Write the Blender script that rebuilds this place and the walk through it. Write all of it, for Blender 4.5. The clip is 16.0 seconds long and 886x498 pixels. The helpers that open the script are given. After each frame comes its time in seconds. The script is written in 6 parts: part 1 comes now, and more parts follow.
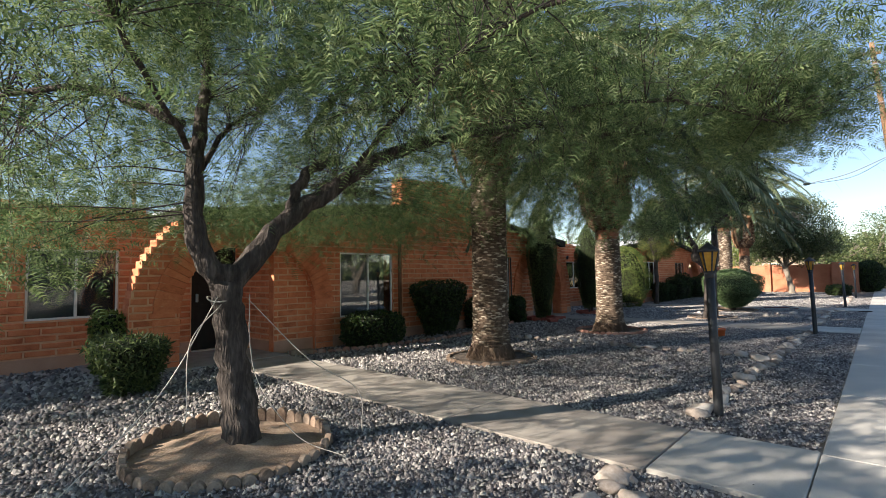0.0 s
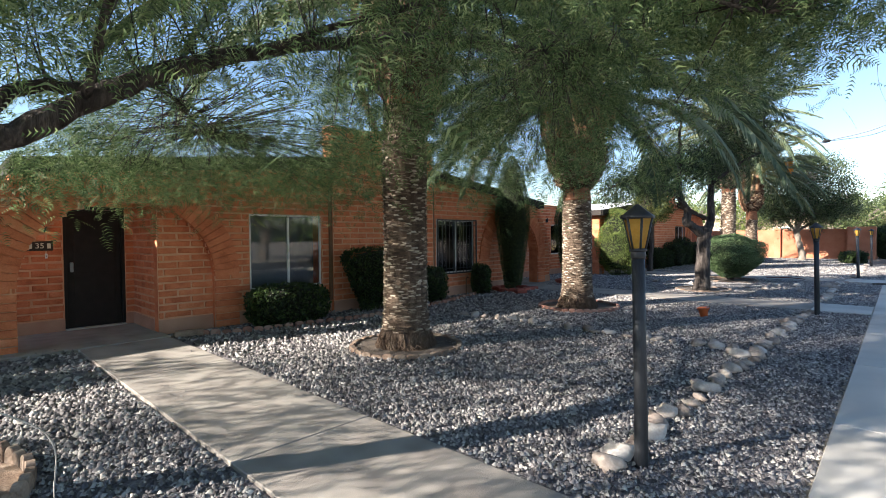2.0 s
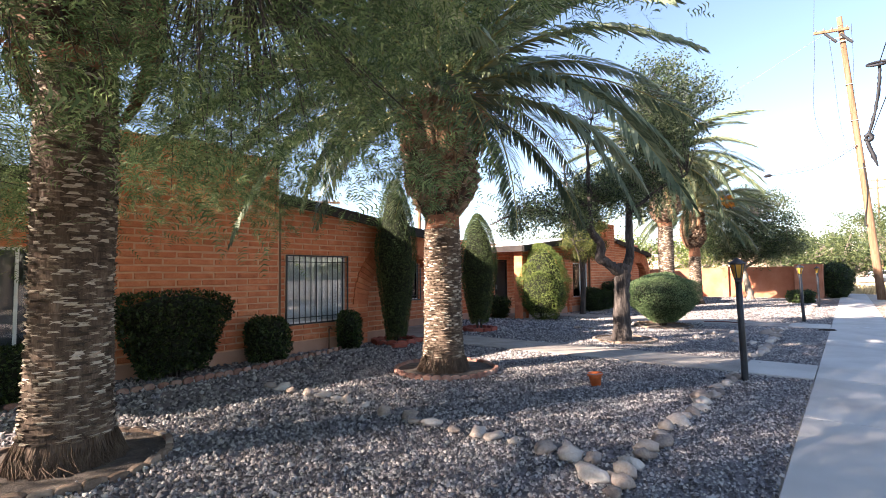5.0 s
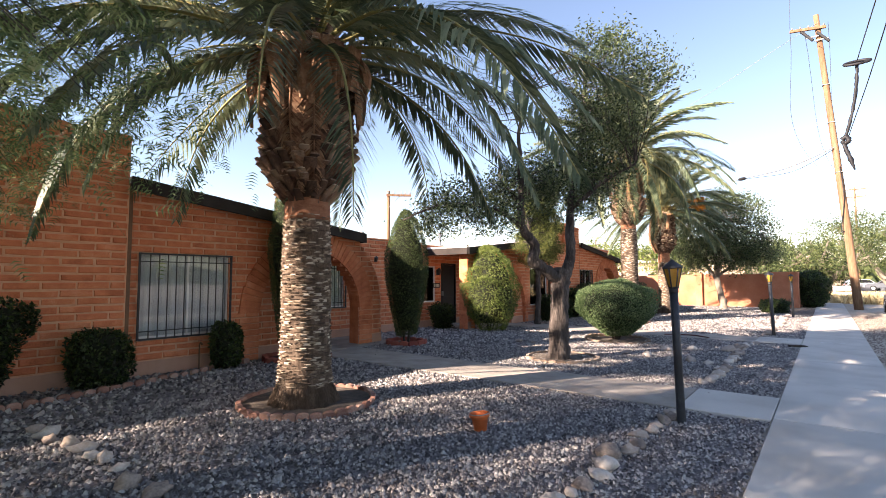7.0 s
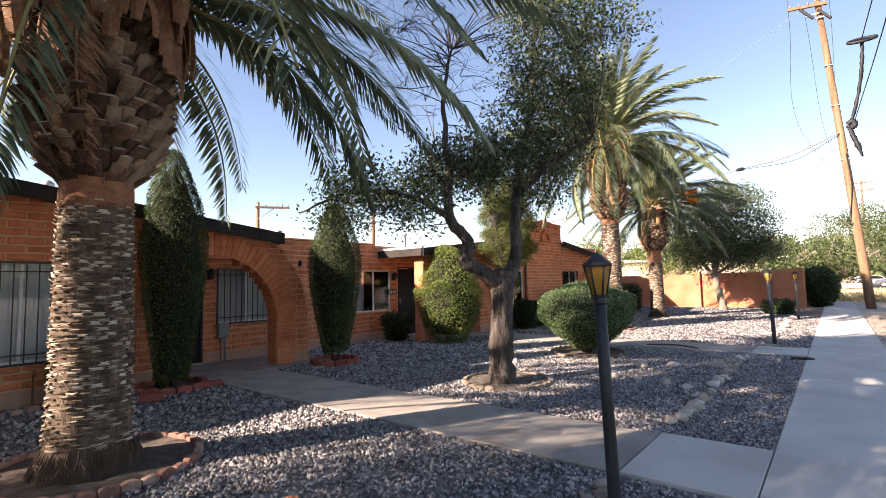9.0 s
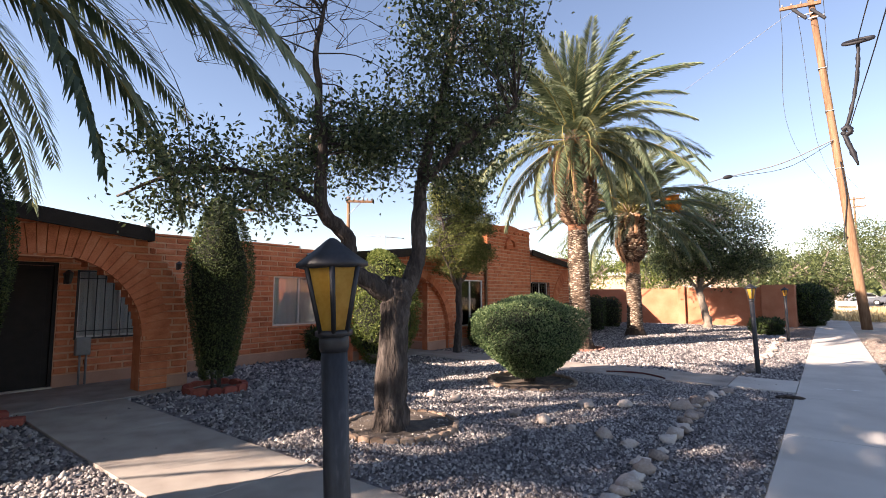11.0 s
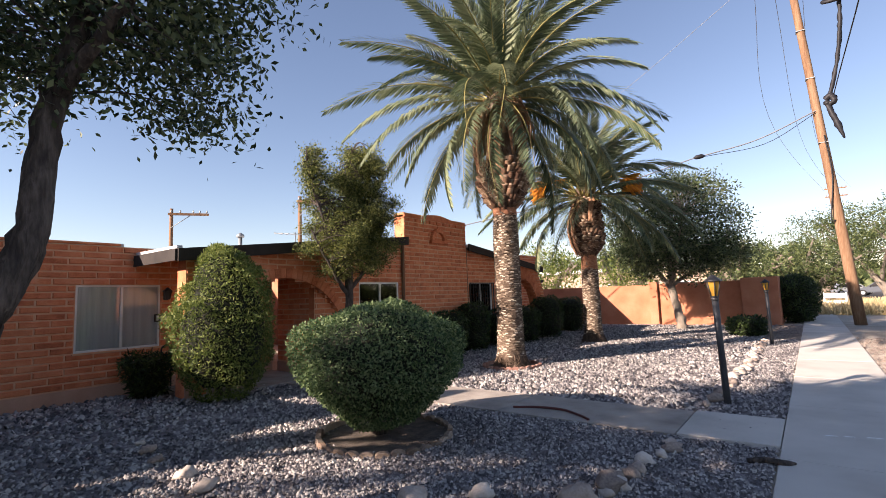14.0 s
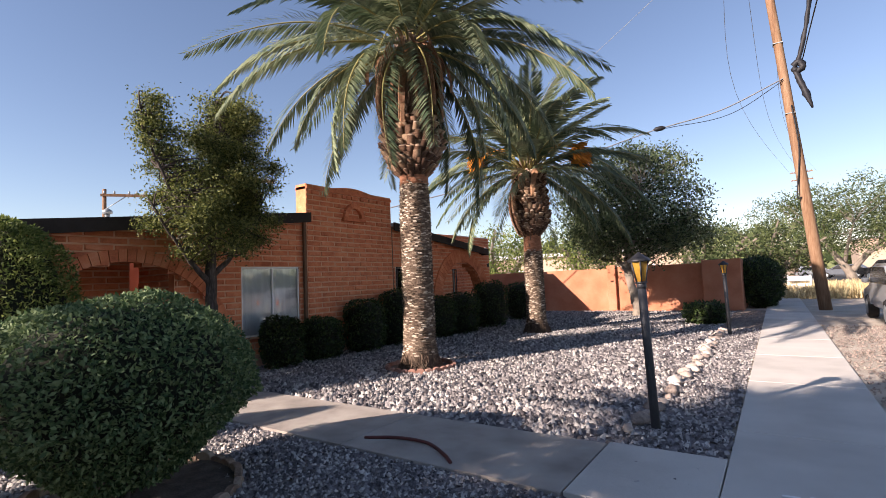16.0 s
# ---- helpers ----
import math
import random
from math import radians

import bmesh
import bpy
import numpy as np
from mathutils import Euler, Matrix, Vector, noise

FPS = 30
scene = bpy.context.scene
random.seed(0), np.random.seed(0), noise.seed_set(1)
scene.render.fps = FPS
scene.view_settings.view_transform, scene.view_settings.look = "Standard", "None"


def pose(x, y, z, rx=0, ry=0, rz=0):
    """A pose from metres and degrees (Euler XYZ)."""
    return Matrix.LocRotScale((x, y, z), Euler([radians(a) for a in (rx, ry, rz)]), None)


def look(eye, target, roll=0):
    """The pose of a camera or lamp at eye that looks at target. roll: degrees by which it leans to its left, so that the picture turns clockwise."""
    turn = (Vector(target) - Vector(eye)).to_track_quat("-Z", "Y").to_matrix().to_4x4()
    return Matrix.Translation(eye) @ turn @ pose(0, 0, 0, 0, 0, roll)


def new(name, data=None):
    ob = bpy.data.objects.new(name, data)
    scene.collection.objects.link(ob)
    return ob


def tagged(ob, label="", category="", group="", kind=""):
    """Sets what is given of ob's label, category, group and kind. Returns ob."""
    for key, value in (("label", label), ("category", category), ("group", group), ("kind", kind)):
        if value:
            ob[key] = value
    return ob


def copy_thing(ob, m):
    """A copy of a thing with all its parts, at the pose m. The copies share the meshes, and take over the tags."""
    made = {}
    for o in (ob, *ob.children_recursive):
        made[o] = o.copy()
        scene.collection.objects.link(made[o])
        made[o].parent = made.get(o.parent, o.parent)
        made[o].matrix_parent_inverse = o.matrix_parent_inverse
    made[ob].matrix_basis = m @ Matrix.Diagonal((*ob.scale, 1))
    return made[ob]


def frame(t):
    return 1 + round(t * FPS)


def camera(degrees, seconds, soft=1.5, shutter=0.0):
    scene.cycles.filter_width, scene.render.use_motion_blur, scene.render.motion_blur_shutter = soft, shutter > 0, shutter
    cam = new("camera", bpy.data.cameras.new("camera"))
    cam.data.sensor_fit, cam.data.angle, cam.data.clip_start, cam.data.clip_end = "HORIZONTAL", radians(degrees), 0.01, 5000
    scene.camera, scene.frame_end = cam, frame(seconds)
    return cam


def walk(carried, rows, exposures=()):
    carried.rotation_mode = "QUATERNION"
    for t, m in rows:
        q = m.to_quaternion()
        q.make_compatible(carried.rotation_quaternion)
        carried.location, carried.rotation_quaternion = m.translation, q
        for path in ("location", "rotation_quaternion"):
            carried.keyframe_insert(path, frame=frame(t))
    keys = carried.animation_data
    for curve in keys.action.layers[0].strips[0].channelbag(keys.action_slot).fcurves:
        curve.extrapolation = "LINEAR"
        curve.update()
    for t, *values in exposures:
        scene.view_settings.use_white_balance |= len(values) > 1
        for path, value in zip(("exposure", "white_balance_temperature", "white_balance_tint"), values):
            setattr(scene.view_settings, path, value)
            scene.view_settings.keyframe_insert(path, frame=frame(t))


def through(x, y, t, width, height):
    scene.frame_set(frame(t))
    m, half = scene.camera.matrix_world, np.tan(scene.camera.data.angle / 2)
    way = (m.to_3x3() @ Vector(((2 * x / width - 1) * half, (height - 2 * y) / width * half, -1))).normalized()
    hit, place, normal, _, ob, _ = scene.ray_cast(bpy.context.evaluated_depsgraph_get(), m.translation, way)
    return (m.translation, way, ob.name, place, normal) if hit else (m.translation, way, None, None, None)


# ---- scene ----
cam = camera(84.9, 16.0, soft=0.8)
METRES, EYE, TILT, LEAN, TURN = 18.5, 1.42, -1.4, -1.56, 42.0
ROWS = [
    (0.0, 0.0, 0.0, 0.0, 0.2, 4.59, 2.44),
    (0.5, 0.0202, 0.0277, 0.0016, -0.17, 3.42, 0.67),
    (1.0, 0.0413, 0.0496, 0.0028, -0.47, 2.29, 1.41),
    (1.5, 0.0613, 0.0702, 0.0043, 0.94, 1.62, 2.05),
    (2.0, 0.0797, 0.0912, 0.0051, 1.45, -0.0, 2.0),
    (2.5, 0.1007, 0.1113, 0.0045, 1.49, -0.15, 2.9),
    (3.0, 0.121, 0.1355, 0.0052, -0.49, 0.41, 3.34),
    (3.5, 0.1423, 0.1569, 0.0047, -0.63, 1.56, 2.98),
    (4.0, 0.1628, 0.1803, 0.0048, 0.61, 2.42, 2.49),
    (4.5, 0.1858, 0.2025, 0.0047, -1.42, 3.81, 2.63),
    (5.0, 0.2037, 0.2248, 0.0049, -2.02, 4.46, 2.27),
    (7.5, 0.3114, 0.336, 0.004, -3.7, 5.07, 1.76),
    (8.0, 0.331, 0.3599, 0.0047, -1.23, 5.67, 3.21),
    (8.5, 0.3524, 0.3845, 0.0052, -4.05, 5.59, 3.46),
    (9.0, 0.3726, 0.4063, 0.0051, -2.97, 5.49, 2.89),
    (9.5, 0.3923, 0.4305, 0.0066, -5.52, 5.31, 3.62),
    (10.0, 0.4133, 0.4514, 0.0061, -5.53, 5.93, 2.72),
    (12.5, 0.5157, 0.5759, 0.007, -1.59, 6.84, 1.65),
    (13.0, 0.5383, 0.5995, 0.0078, -4.92, 8.2, 2.85),
    (13.5, 0.5572, 0.6272, 0.0078, -4.36, 7.63, 3.34),
    (14.0, 0.5786, 0.6466, 0.0066, -4.73, 6.92, 3.65),
    (14.5, 0.5989, 0.6714, 0.0053, -5.1, 6.21, 1.59),
    (15.0, 0.622, 0.6925, 0.0048, -6.16, 6.51, 2.13),
    (15.5, 0.6447, 0.7187, 0.004, -5.67, 5.5, 3.94),
    (16.0, 0.6677, 0.741, 0.0047, -7.32, 5.02, 4.13),
]
walk(cam, [(t, pose(0, 0, EYE, TILT, LEAN, TURN) @ pose(METRES * x, METRES * y, METRES * z, 90 + pitch, roll, yaw)) for t, x, y, z, yaw, pitch, roll in ROWS],
     [(0.0, 1.48, 6300, 10), (1.5, 1.75, 6000, 10), (3.0, 2.2, 6000, 12), (5.0, 2.45, 6600, 20), (8.0, 2.12, 7000, 22), (10.0, 1.95, 7000, 23), (12.5, 1.72, 7000, 24), (16.0, 1.34, 6550, 23)])
# one sun low behind the viewer, clear sky
SUN_AZ, SUN_EL = 207.0, 24.6
world = bpy.data.worlds.new("sky")
scene.world = world
world.use_nodes = True
wt = world.node_tree
sky = wt.nodes.new("ShaderNodeTexSky")
sky.sky_type = "NISHITA"
sky.sun_disc = False
sky.sun_elevation, sky.sun_rotation = radians(SUN_EL), radians(SUN_AZ)
sky.air_density, sky.dust_density, sky.ozone_density = 1.0, 0.2, 1.2
wt.nodes["Background"].inputs["Strength"].default_value = 0.068
wt.links.new(sky.outputs["Color"], wt.nodes["Background"].inputs["Color"])
sun = new("sun", bpy.data.lights.new("sun", "SUN"))
sun.data.energy, sun.data.angle, sun.data.color = 5.0, radians(0.55), (1.0, 0.90, 0.76)
sun_from = Vector((math.sin(radians(SUN_AZ)) * math.cos(radians(SUN_EL)), math.cos(radians(SUN_AZ)) * math.cos(radians(SUN_EL)), math.sin(radians(SUN_EL))))
sun.matrix_world = look(sun_from * 50, (0, 0, 0))


# ---- materials ----
def material(name, colors, rough=0.85, scale=6.0, fine=60.0, bump=0.3, dist=0.01, island=0.0, each=0.0, metal=0.0, stops=(0.3, 0.7), spec=0.3, stretch=(1, 1, 1), through=0.0):
    """Noise at two scales between colours, relief, and a shift per piece."""
    m = bpy.data.materials.new(name)
    m.use_nodes = True
    nt = m.node_tree
    N, L = nt.nodes, nt.links
    b = N["Principled BSDF"]
    geo = N.new("ShaderNodeNewGeometry")
    mp = N.new("ShaderNodeMapping")
    mp.inputs["Scale"].default_value = stretch
    L.new(geo.outputs["Position"], mp.inputs["Vector"])
    n1, n2 = N.new("ShaderNodeTexNoise"), N.new("ShaderNodeTexNoise")
    n1.inputs["Scale"].default_value, n2.inputs["Scale"].default_value = scale, fine
    n1.inputs["Detail"].default_value, n2.inputs["Detail"].default_value = 4, 3
    L.new(mp.outputs[0], n1.inputs["Vector"])
    L.new(mp.outputs[0], n2.inputs["Vector"])
    mix = N.new("ShaderNodeMath")
    mix.operation = "MULTIPLY_ADD"
    mix.inputs[1].default_value = 0.4
    L.new(n2.outputs[0], mix.inputs[0])
    sc = N.new("ShaderNodeMath")
    sc.operation = "MULTIPLY"
    sc.inputs[1].default_value = 0.6
    L.new(n1.outputs[0], sc.inputs[0])
    L.new(sc.outputs[0], mix.inputs[2])
    src = mix.outputs[0]
    for amount, node, sock in ((island, geo, "Random Per Island"), (each, None, "Random")):
        if amount:
            node = node or N.new("ShaderNodeObjectInfo")
            a = N.new("ShaderNodeMath")
            a.operation = "MULTIPLY_ADD"
            a.inputs[1].default_value = amount
            off = N.new("ShaderNodeMath")
            off.operation = "SUBTRACT"
            off.inputs[1].default_value = amount * 0.5
            L.new(node.outputs[sock], a.inputs[0])
            L.new(src, off.inputs[0])
            L.new(off.outputs[0], a.inputs[2])
            src = a.outputs[0]
    ramp = N.new("ShaderNodeValToRGB")
    e = ramp.color_ramp.elements
    k = len(colors)
    while len(e) < k:
        e.new(0.5)
    for i, c in enumerate(colors):
        e[i].position = stops[0] + (stops[1] - stops[0]) * i / max(1, k - 1)
        e[i].color = (*c, 1)
    L.new(src, ramp.inputs[0])
    L.new(ramp.outputs[0], b.inputs["Base Color"])
    b.inputs["Roughness"].default_value, b.inputs["Metallic"].default_value = rough, metal
    b.inputs["Specular IOR Level"].default_value = spec
    if bump:
        bp = N.new("ShaderNodeBump")
        bp.inputs["Strength"].default_value, bp.inputs["Distance"].default_value = bump, dist
        L.new(mix.outputs[0], bp.inputs["Height"])
        L.new(bp.outputs[0], b.inputs["Normal"])
    if through:
        tr = N.new("ShaderNodeBsdfTranslucent")
        L.new(ramp.outputs[0], tr.inputs["Color"])
        ms = N.new("ShaderNodeMixShader")
        ms.inputs[0].default_value = through
        L.new(b.outputs[0], ms.inputs[1])
        L.new(tr.outputs[0], ms.inputs[2])
        L.new(ms.outputs[0], N["Material Output"].inputs["Surface"])
    return m


BRICK = material("burnt_adobe", [(0.41, 0.118, 0.054), (0.60, 0.188, 0.086), (0.68, 0.240, 0.115), (0.74, 0.33, 0.185)], 0.9, 5, 70, 0.6, 0.012, each=0.16)
CUT = material("burnt_adobe_cut", [(0.41, 0.118, 0.054), (0.60, 0.188, 0.086), (0.68, 0.240, 0.115), (0.74, 0.33, 0.185)], 0.9, 5, 70, 0.6, 0.012, island=0.16)
MORTAR = material("mortar", [(0.60, 0.30, 0.175), (0.74, 0.44, 0.285)], 0.95, 9, 120, 0.5, 0.006)
PLINTH = material("plinth_render", [(0.42, 0.23, 0.16), (0.56, 0.34, 0.25)], 0.95, 3, 90, 0.5, 0.008)
STUCCO = material("terracotta_stucco", [(0.34, 0.120, 0.062), (0.46, 0.180, 0.098), (0.53, 0.245, 0.15)], 0.95, 1.6, 110, 0.6, 0.01)
CONCRETE = material("pavement_concrete", [(0.39, 0.360, 0.318), (0.52, 0.485, 0.435), (0.61, 0.572, 0.515)], 0.9, 1.3, 140, 0.35, 0.004, each=0.12)
WALKCON = material("aggregate_concrete", [(0.20, 0.17, 0.15), (0.33, 0.29, 0.25), (0.42, 0.38, 0.33)], 0.95, 2.5, 160, 0.9, 0.008, each=0.1)
SOIL = material("gravel_bed", [(0.09, 0.08, 0.085), (0.20, 0.18, 0.18), (0.36, 0.33, 0.32)], 0.95, 9, 55, 1.0, 0.03)
DUST = material("dusty_verge", [(0.30, 0.25, 0.20), (0.42, 0.36, 0.29), (0.52, 0.46, 0.39)], 0.95, 1.2, 80, 0.8, 0.02)
EARTH = material("bare_earth", [(0.20, 0.125, 0.085), (0.33, 0.235, 0.165), (0.45, 0.35, 0.265)], 0.95, 5, 60, 0.8, 0.02)
ASPHALT = material("asphalt", [(0.04, 0.04, 0.042), (0.075, 0.072, 0.07)], 0.9, 3, 120, 0.6, 0.006)
GRAVEL = material("crushed_gravel", [(0.080, 0.071, 0.072), (0.16, 0.145, 0.144), (0.255, 0.233, 0.226), (0.37, 0.34, 0.318), (0.54, 0.505, 0.455)], 0.9, 3, 60, 0.3, 0.004, island=0.75, stops=(0.15, 0.85))
ROCK = material("river_rock", [(0.20, 0.155, 0.13), (0.36, 0.285, 0.235), (0.47, 0.395, 0.335), (0.58, 0.525, 0.47)], 0.85, 6, 50, 0.5, 0.01, each=0.5, stops=(0.2, 0.8))
FASCIA = material("dark_fascia", [(0.018, 0.014, 0.012), (0.045, 0.035, 0.03)], 0.8, 4, 60, 0.4, 0.004)
ROOF = material("pale_roof_coating", [(0.45, 0.45, 0.44), (0.62, 0.61, 0.59)], 0.8, 2, 40, 0.4, 0.01)
SOFFIT = material("soffit_wood", [(0.14, 0.075, 0.045), (0.22, 0.12, 0.07)], 0.8, 4, 40, 0.3, 0.004)
BLACKPAINT = material("black_paint", [(0.012, 0.012, 0.014), (0.03, 0.03, 0.034)], 0.5, 8, 90, 0.25, 0.002, spec=0.5)
POSTPAINT = material("worn_black_post", [(0.012, 0.013, 0.016), (0.028, 0.030, 0.036), (0.11, 0.10, 0.10)], 0.55, 7, 90, 0.3, 0.003, spec=0.5, stops=(0.4, 0.8), stretch=(1, 1, 0.25))
ALU = material("window_aluminium", [(0.66, 0.66, 0.65), (0.78, 0.78, 0.77)], 0.45, 6, 60, 0.1, 0.001, metal=0.1)
DOORPAINT = material("dark_screen_door", [(0.010, 0.008, 0.008), (0.022, 0.018, 0.017)], 0.6, 6, 90, 0.3, 0.002)
CURTAIN = material("pale_curtain", [(0.46, 0.47, 0.48), (0.64, 0.64, 0.63)], 0.9, 2, 30, 0.5, 0.02, stretch=(1, 14, 0.3))
SCREEN = material("insect_screen", [(0.06, 0.065, 0.075), (0.10, 0.105, 0.115)], 0.7, 3, 200, 0.2, 0.001)
BARK = material("furrowed_bark", [(0.022, 0.017, 0.015), (0.066, 0.053, 0.046), (0.155, 0.128, 0.110)], 0.95, 13, 45, 1.0, 0.06, stretch=(1, 1, 0.22))
BARKPALE = material("pale_bark", [(0.16, 0.13, 0.10), (0.30, 0.25, 0.20)], 0.95, 9, 40, 0.8, 0.02, stretch=(1, 1, 0.3))
PALMBARK = material("palm_scales", [(0.06, 0.042, 0.030), (0.165, 0.118, 0.082), (0.33, 0.26, 0.19), (0.54, 0.455, 0.36)], 0.95, 4, 60, 0.8, 0.01, island=0.5, stretch=(1, 1, 2))
PALMCORE = material("palm_fibre", [(0.045, 0.030, 0.022), (0.115, 0.078, 0.055), (0.21, 0.155, 0.112)], 0.95, 14, 90, 1.0, 0.02, stretch=(1, 1, 0.2))
PALMBAND = material("palm_neck", [(0.17, 0.065, 0.034), (0.29, 0.125, 0.068), (0.38, 0.20, 0.12)], 0.9, 9, 60, 0.7, 0.012, stretch=(1, 1, 2.5))
DARKSOIL = material("dark_soil", [(0.05, 0.04, 0.034), (0.10, 0.08, 0.065), (0.17, 0.135, 0.105)], 0.95, 8, 60, 0.9, 0.02)
BOOT = material("palm_boots", [(0.05, 0.025, 0.015), (0.14, 0.075, 0.045), (0.27, 0.18, 0.115)], 0.9, 8, 60, 0.6, 0.01, island=0.5)
BOOTEND = material("cut_boot_ends", [(0.24, 0.15, 0.10), (0.50, 0.39, 0.29)], 0.9, 10, 70, 0.4, 0.004, island=0.4)
DEADFROND = material("dead_frond", [(0.13, 0.06, 0.034), (0.26, 0.135, 0.075), (0.40, 0.25, 0.15)], 0.9, 8, 40, 0.3, 0.004, island=0.4, through=0.2)
FROND = material("palm_frond", [(0.052, 0.080, 0.043), (0.120, 0.155, 0.082), (0.26, 0.29, 0.17)], 0.5, 1.5, 30, 0.1, 0.002, island=0.35, each=0.35, spec=0.4, through=0.2)
RACHIS = material("frond_stalk", [(0.16, 0.15, 0.05), (0.30, 0.25, 0.09)], 0.6, 4, 40, 0.1, 0.002)
FRUIT = material("orange_fruit", [(0.42, 0.13, 0.012), (0.62, 0.26, 0.02)], 0.6, 20, 90, 0.3, 0.004, island=0.5)


def leaf_mat(name, a, b, c, island=0.6, through=0.35, rough=0.6):
    return material(name, [a, b, c], rough, 0.9, 20, 0, 0, island=island, spec=0.3, through=through)


MESQ = leaf_mat("mesquite_leaf", (0.066, 0.108, 0.042), (0.140, 0.205, 0.078), (0.26, 0.32, 0.14), through=0.42)
TREELEAF = leaf_mat("evergreen_leaf", (0.028, 0.046, 0.022), (0.070, 0.098, 0.044), (0.15, 0.185, 0.085), rough=0.4)
HEDGE = leaf_mat("hedge_leaf", (0.014, 0.028, 0.011), (0.032, 0.055, 0.018), (0.075, 0.11, 0.032), rough=0.4)
LIMELEAF = leaf_mat("lime_shrub_leaf", (0.070, 0.105, 0.024), (0.14, 0.18, 0.042), (0.25, 0.29, 0.085))
SILVER = leaf_mat("grey_green_leaf", (0.045, 0.085, 0.034), (0.105, 0.165, 0.066), (0.23, 0.30, 0.14))
CYPRESS = leaf_mat("cypress_leaf", (0.026, 0.044, 0.019), (0.064, 0.094, 0.034), (0.14, 0.18, 0.062))
JUNIPER = leaf_mat("juniper_leaf", (0.045, 0.062, 0.018), (0.115, 0.135, 0.036), (0.24, 0.25, 0.075))
FARLEAF = leaf_mat("distant_leaf", (0.034, 0.054, 0.020), (0.080, 0.108, 0.038), (0.155, 0.185, 0.072), through=0.3)
# near-black that paints the shaded insides of shrubs and of rooms
COREDARK = material("unlit_interior", [(0.008, 0.010, 0.006), (0.022, 0.024, 0.014)], 0.95, 9, 40, 0.5, 0.02)
TERRA = material("terracotta_edging", [(0.20, 0.095, 0.07), (0.31, 0.165, 0.125), (0.42, 0.275, 0.215)], 0.9, 7, 60, 0.5, 0.006, each=0.3)
TANEDGE = material("tan_edging", [(0.15, 0.10, 0.072), (0.26, 0.185, 0.135), (0.36, 0.28, 0.215)], 0.9, 7, 60, 0.5, 0.006, each=0.3)
REDBRICK = material("red_edging_brick", [(0.24, 0.06, 0.045), (0.40, 0.12, 0.085)], 0.9, 7, 60, 0.4, 0.005, each=0.3)
POLEWOOD = material("pole_wood", [(0.11, 0.055, 0.030), (0.21, 0.118, 0.066), (0.30, 0.20, 0.125)], 0.9, 5, 40, 0.6, 0.01, stretch=(1, 1, 0.08))
CABLE = material("black_cable", [(0.008, 0.008, 0.010), (0.02, 0.02, 0.024)], 0.6, 10, 60, 0, 0)
WIRE = material("grey_wire", [(0.16, 0.16, 0.17), (0.25, 0.25, 0.26)], 0.5, 10, 60, 0, 0)
ROPE = material("pale_rope", [(0.42, 0.37, 0.31), (0.60, 0.55, 0.48)], 0.9, 30, 120, 0.4, 0.002)
STEELGREY = material("grey_steel", [(0.20, 0.22, 0.23), (0.32, 0.34, 0.35)], 0.5, 6, 60, 0.1, 0.001, metal=0.5)
WHITEPAINT = material("white_paint", [(0.70, 0.70, 0.68), (0.82, 0.82, 0.80)], 0.6, 4, 60, 0.1, 0.001)
REDPOT = material("orange_clay", [(0.50, 0.105, 0.03), (0.62, 0.16, 0.05)], 0.7, 8, 60, 0.2, 0.002)
POTRIM = material("blue_grey_clay", [(0.16, 0.24, 0.28), (0.24, 0.33, 0.37)], 0.7, 8, 60, 0.2, 0.002)
HOSE = material("dark_red_hose", [(0.07, 0.02, 0.018), (0.13, 0.04, 0.035)], 0.6, 8, 60, 0.1, 0.001)
DRYGRASS = material("dry_grass", [(0.34, 0.25, 0.12), (0.52, 0.41, 0.22), (0.62, 0.52, 0.31)], 0.95, 1.0, 30, 0.6, 0.02, island=0.4)
SILVERCAR = material("silver_car_paint", [(0.50, 0.51, 0.52), (0.56, 0.57, 0.58)], 0.3, 3, 80, 0, 0, metal=0.6, spec=0.6)
BLACKCAR = material("black_car_paint", [(0.010, 0.010, 0.012), (0.016, 0.016, 0.018)], 0.25, 3, 80, 0, 0, spec=0.6)
BLUECAR = material("grey_blue_car_paint", [(0.05, 0.06, 0.075), (0.07, 0.08, 0.10)], 0.3, 3, 80, 0, 0, spec=0.6)
RUBBER = material("tyre_rubber", [(0.012, 0.012, 0.012), (0.025, 0.025, 0.025)], 0.85, 10, 60, 0.2, 0.002)
FARWALL = material("pale_far_wall", [(0.34, 0.25, 0.18), (0.44, 0.34, 0.26)], 0.9, 0.6, 20, 0.2, 0.01)
PLAQUE = material("dark_number_tile", [(0.02, 0.015, 0.012), (0.04, 0.03, 0.025)], 0.5, 9, 60, 0.1, 0.001)
LETTER = material("cream_numeral", [(0.62, 0.58, 0.48), (0.70, 0.66, 0.56)], 0.6, 9, 60, 0, 0)


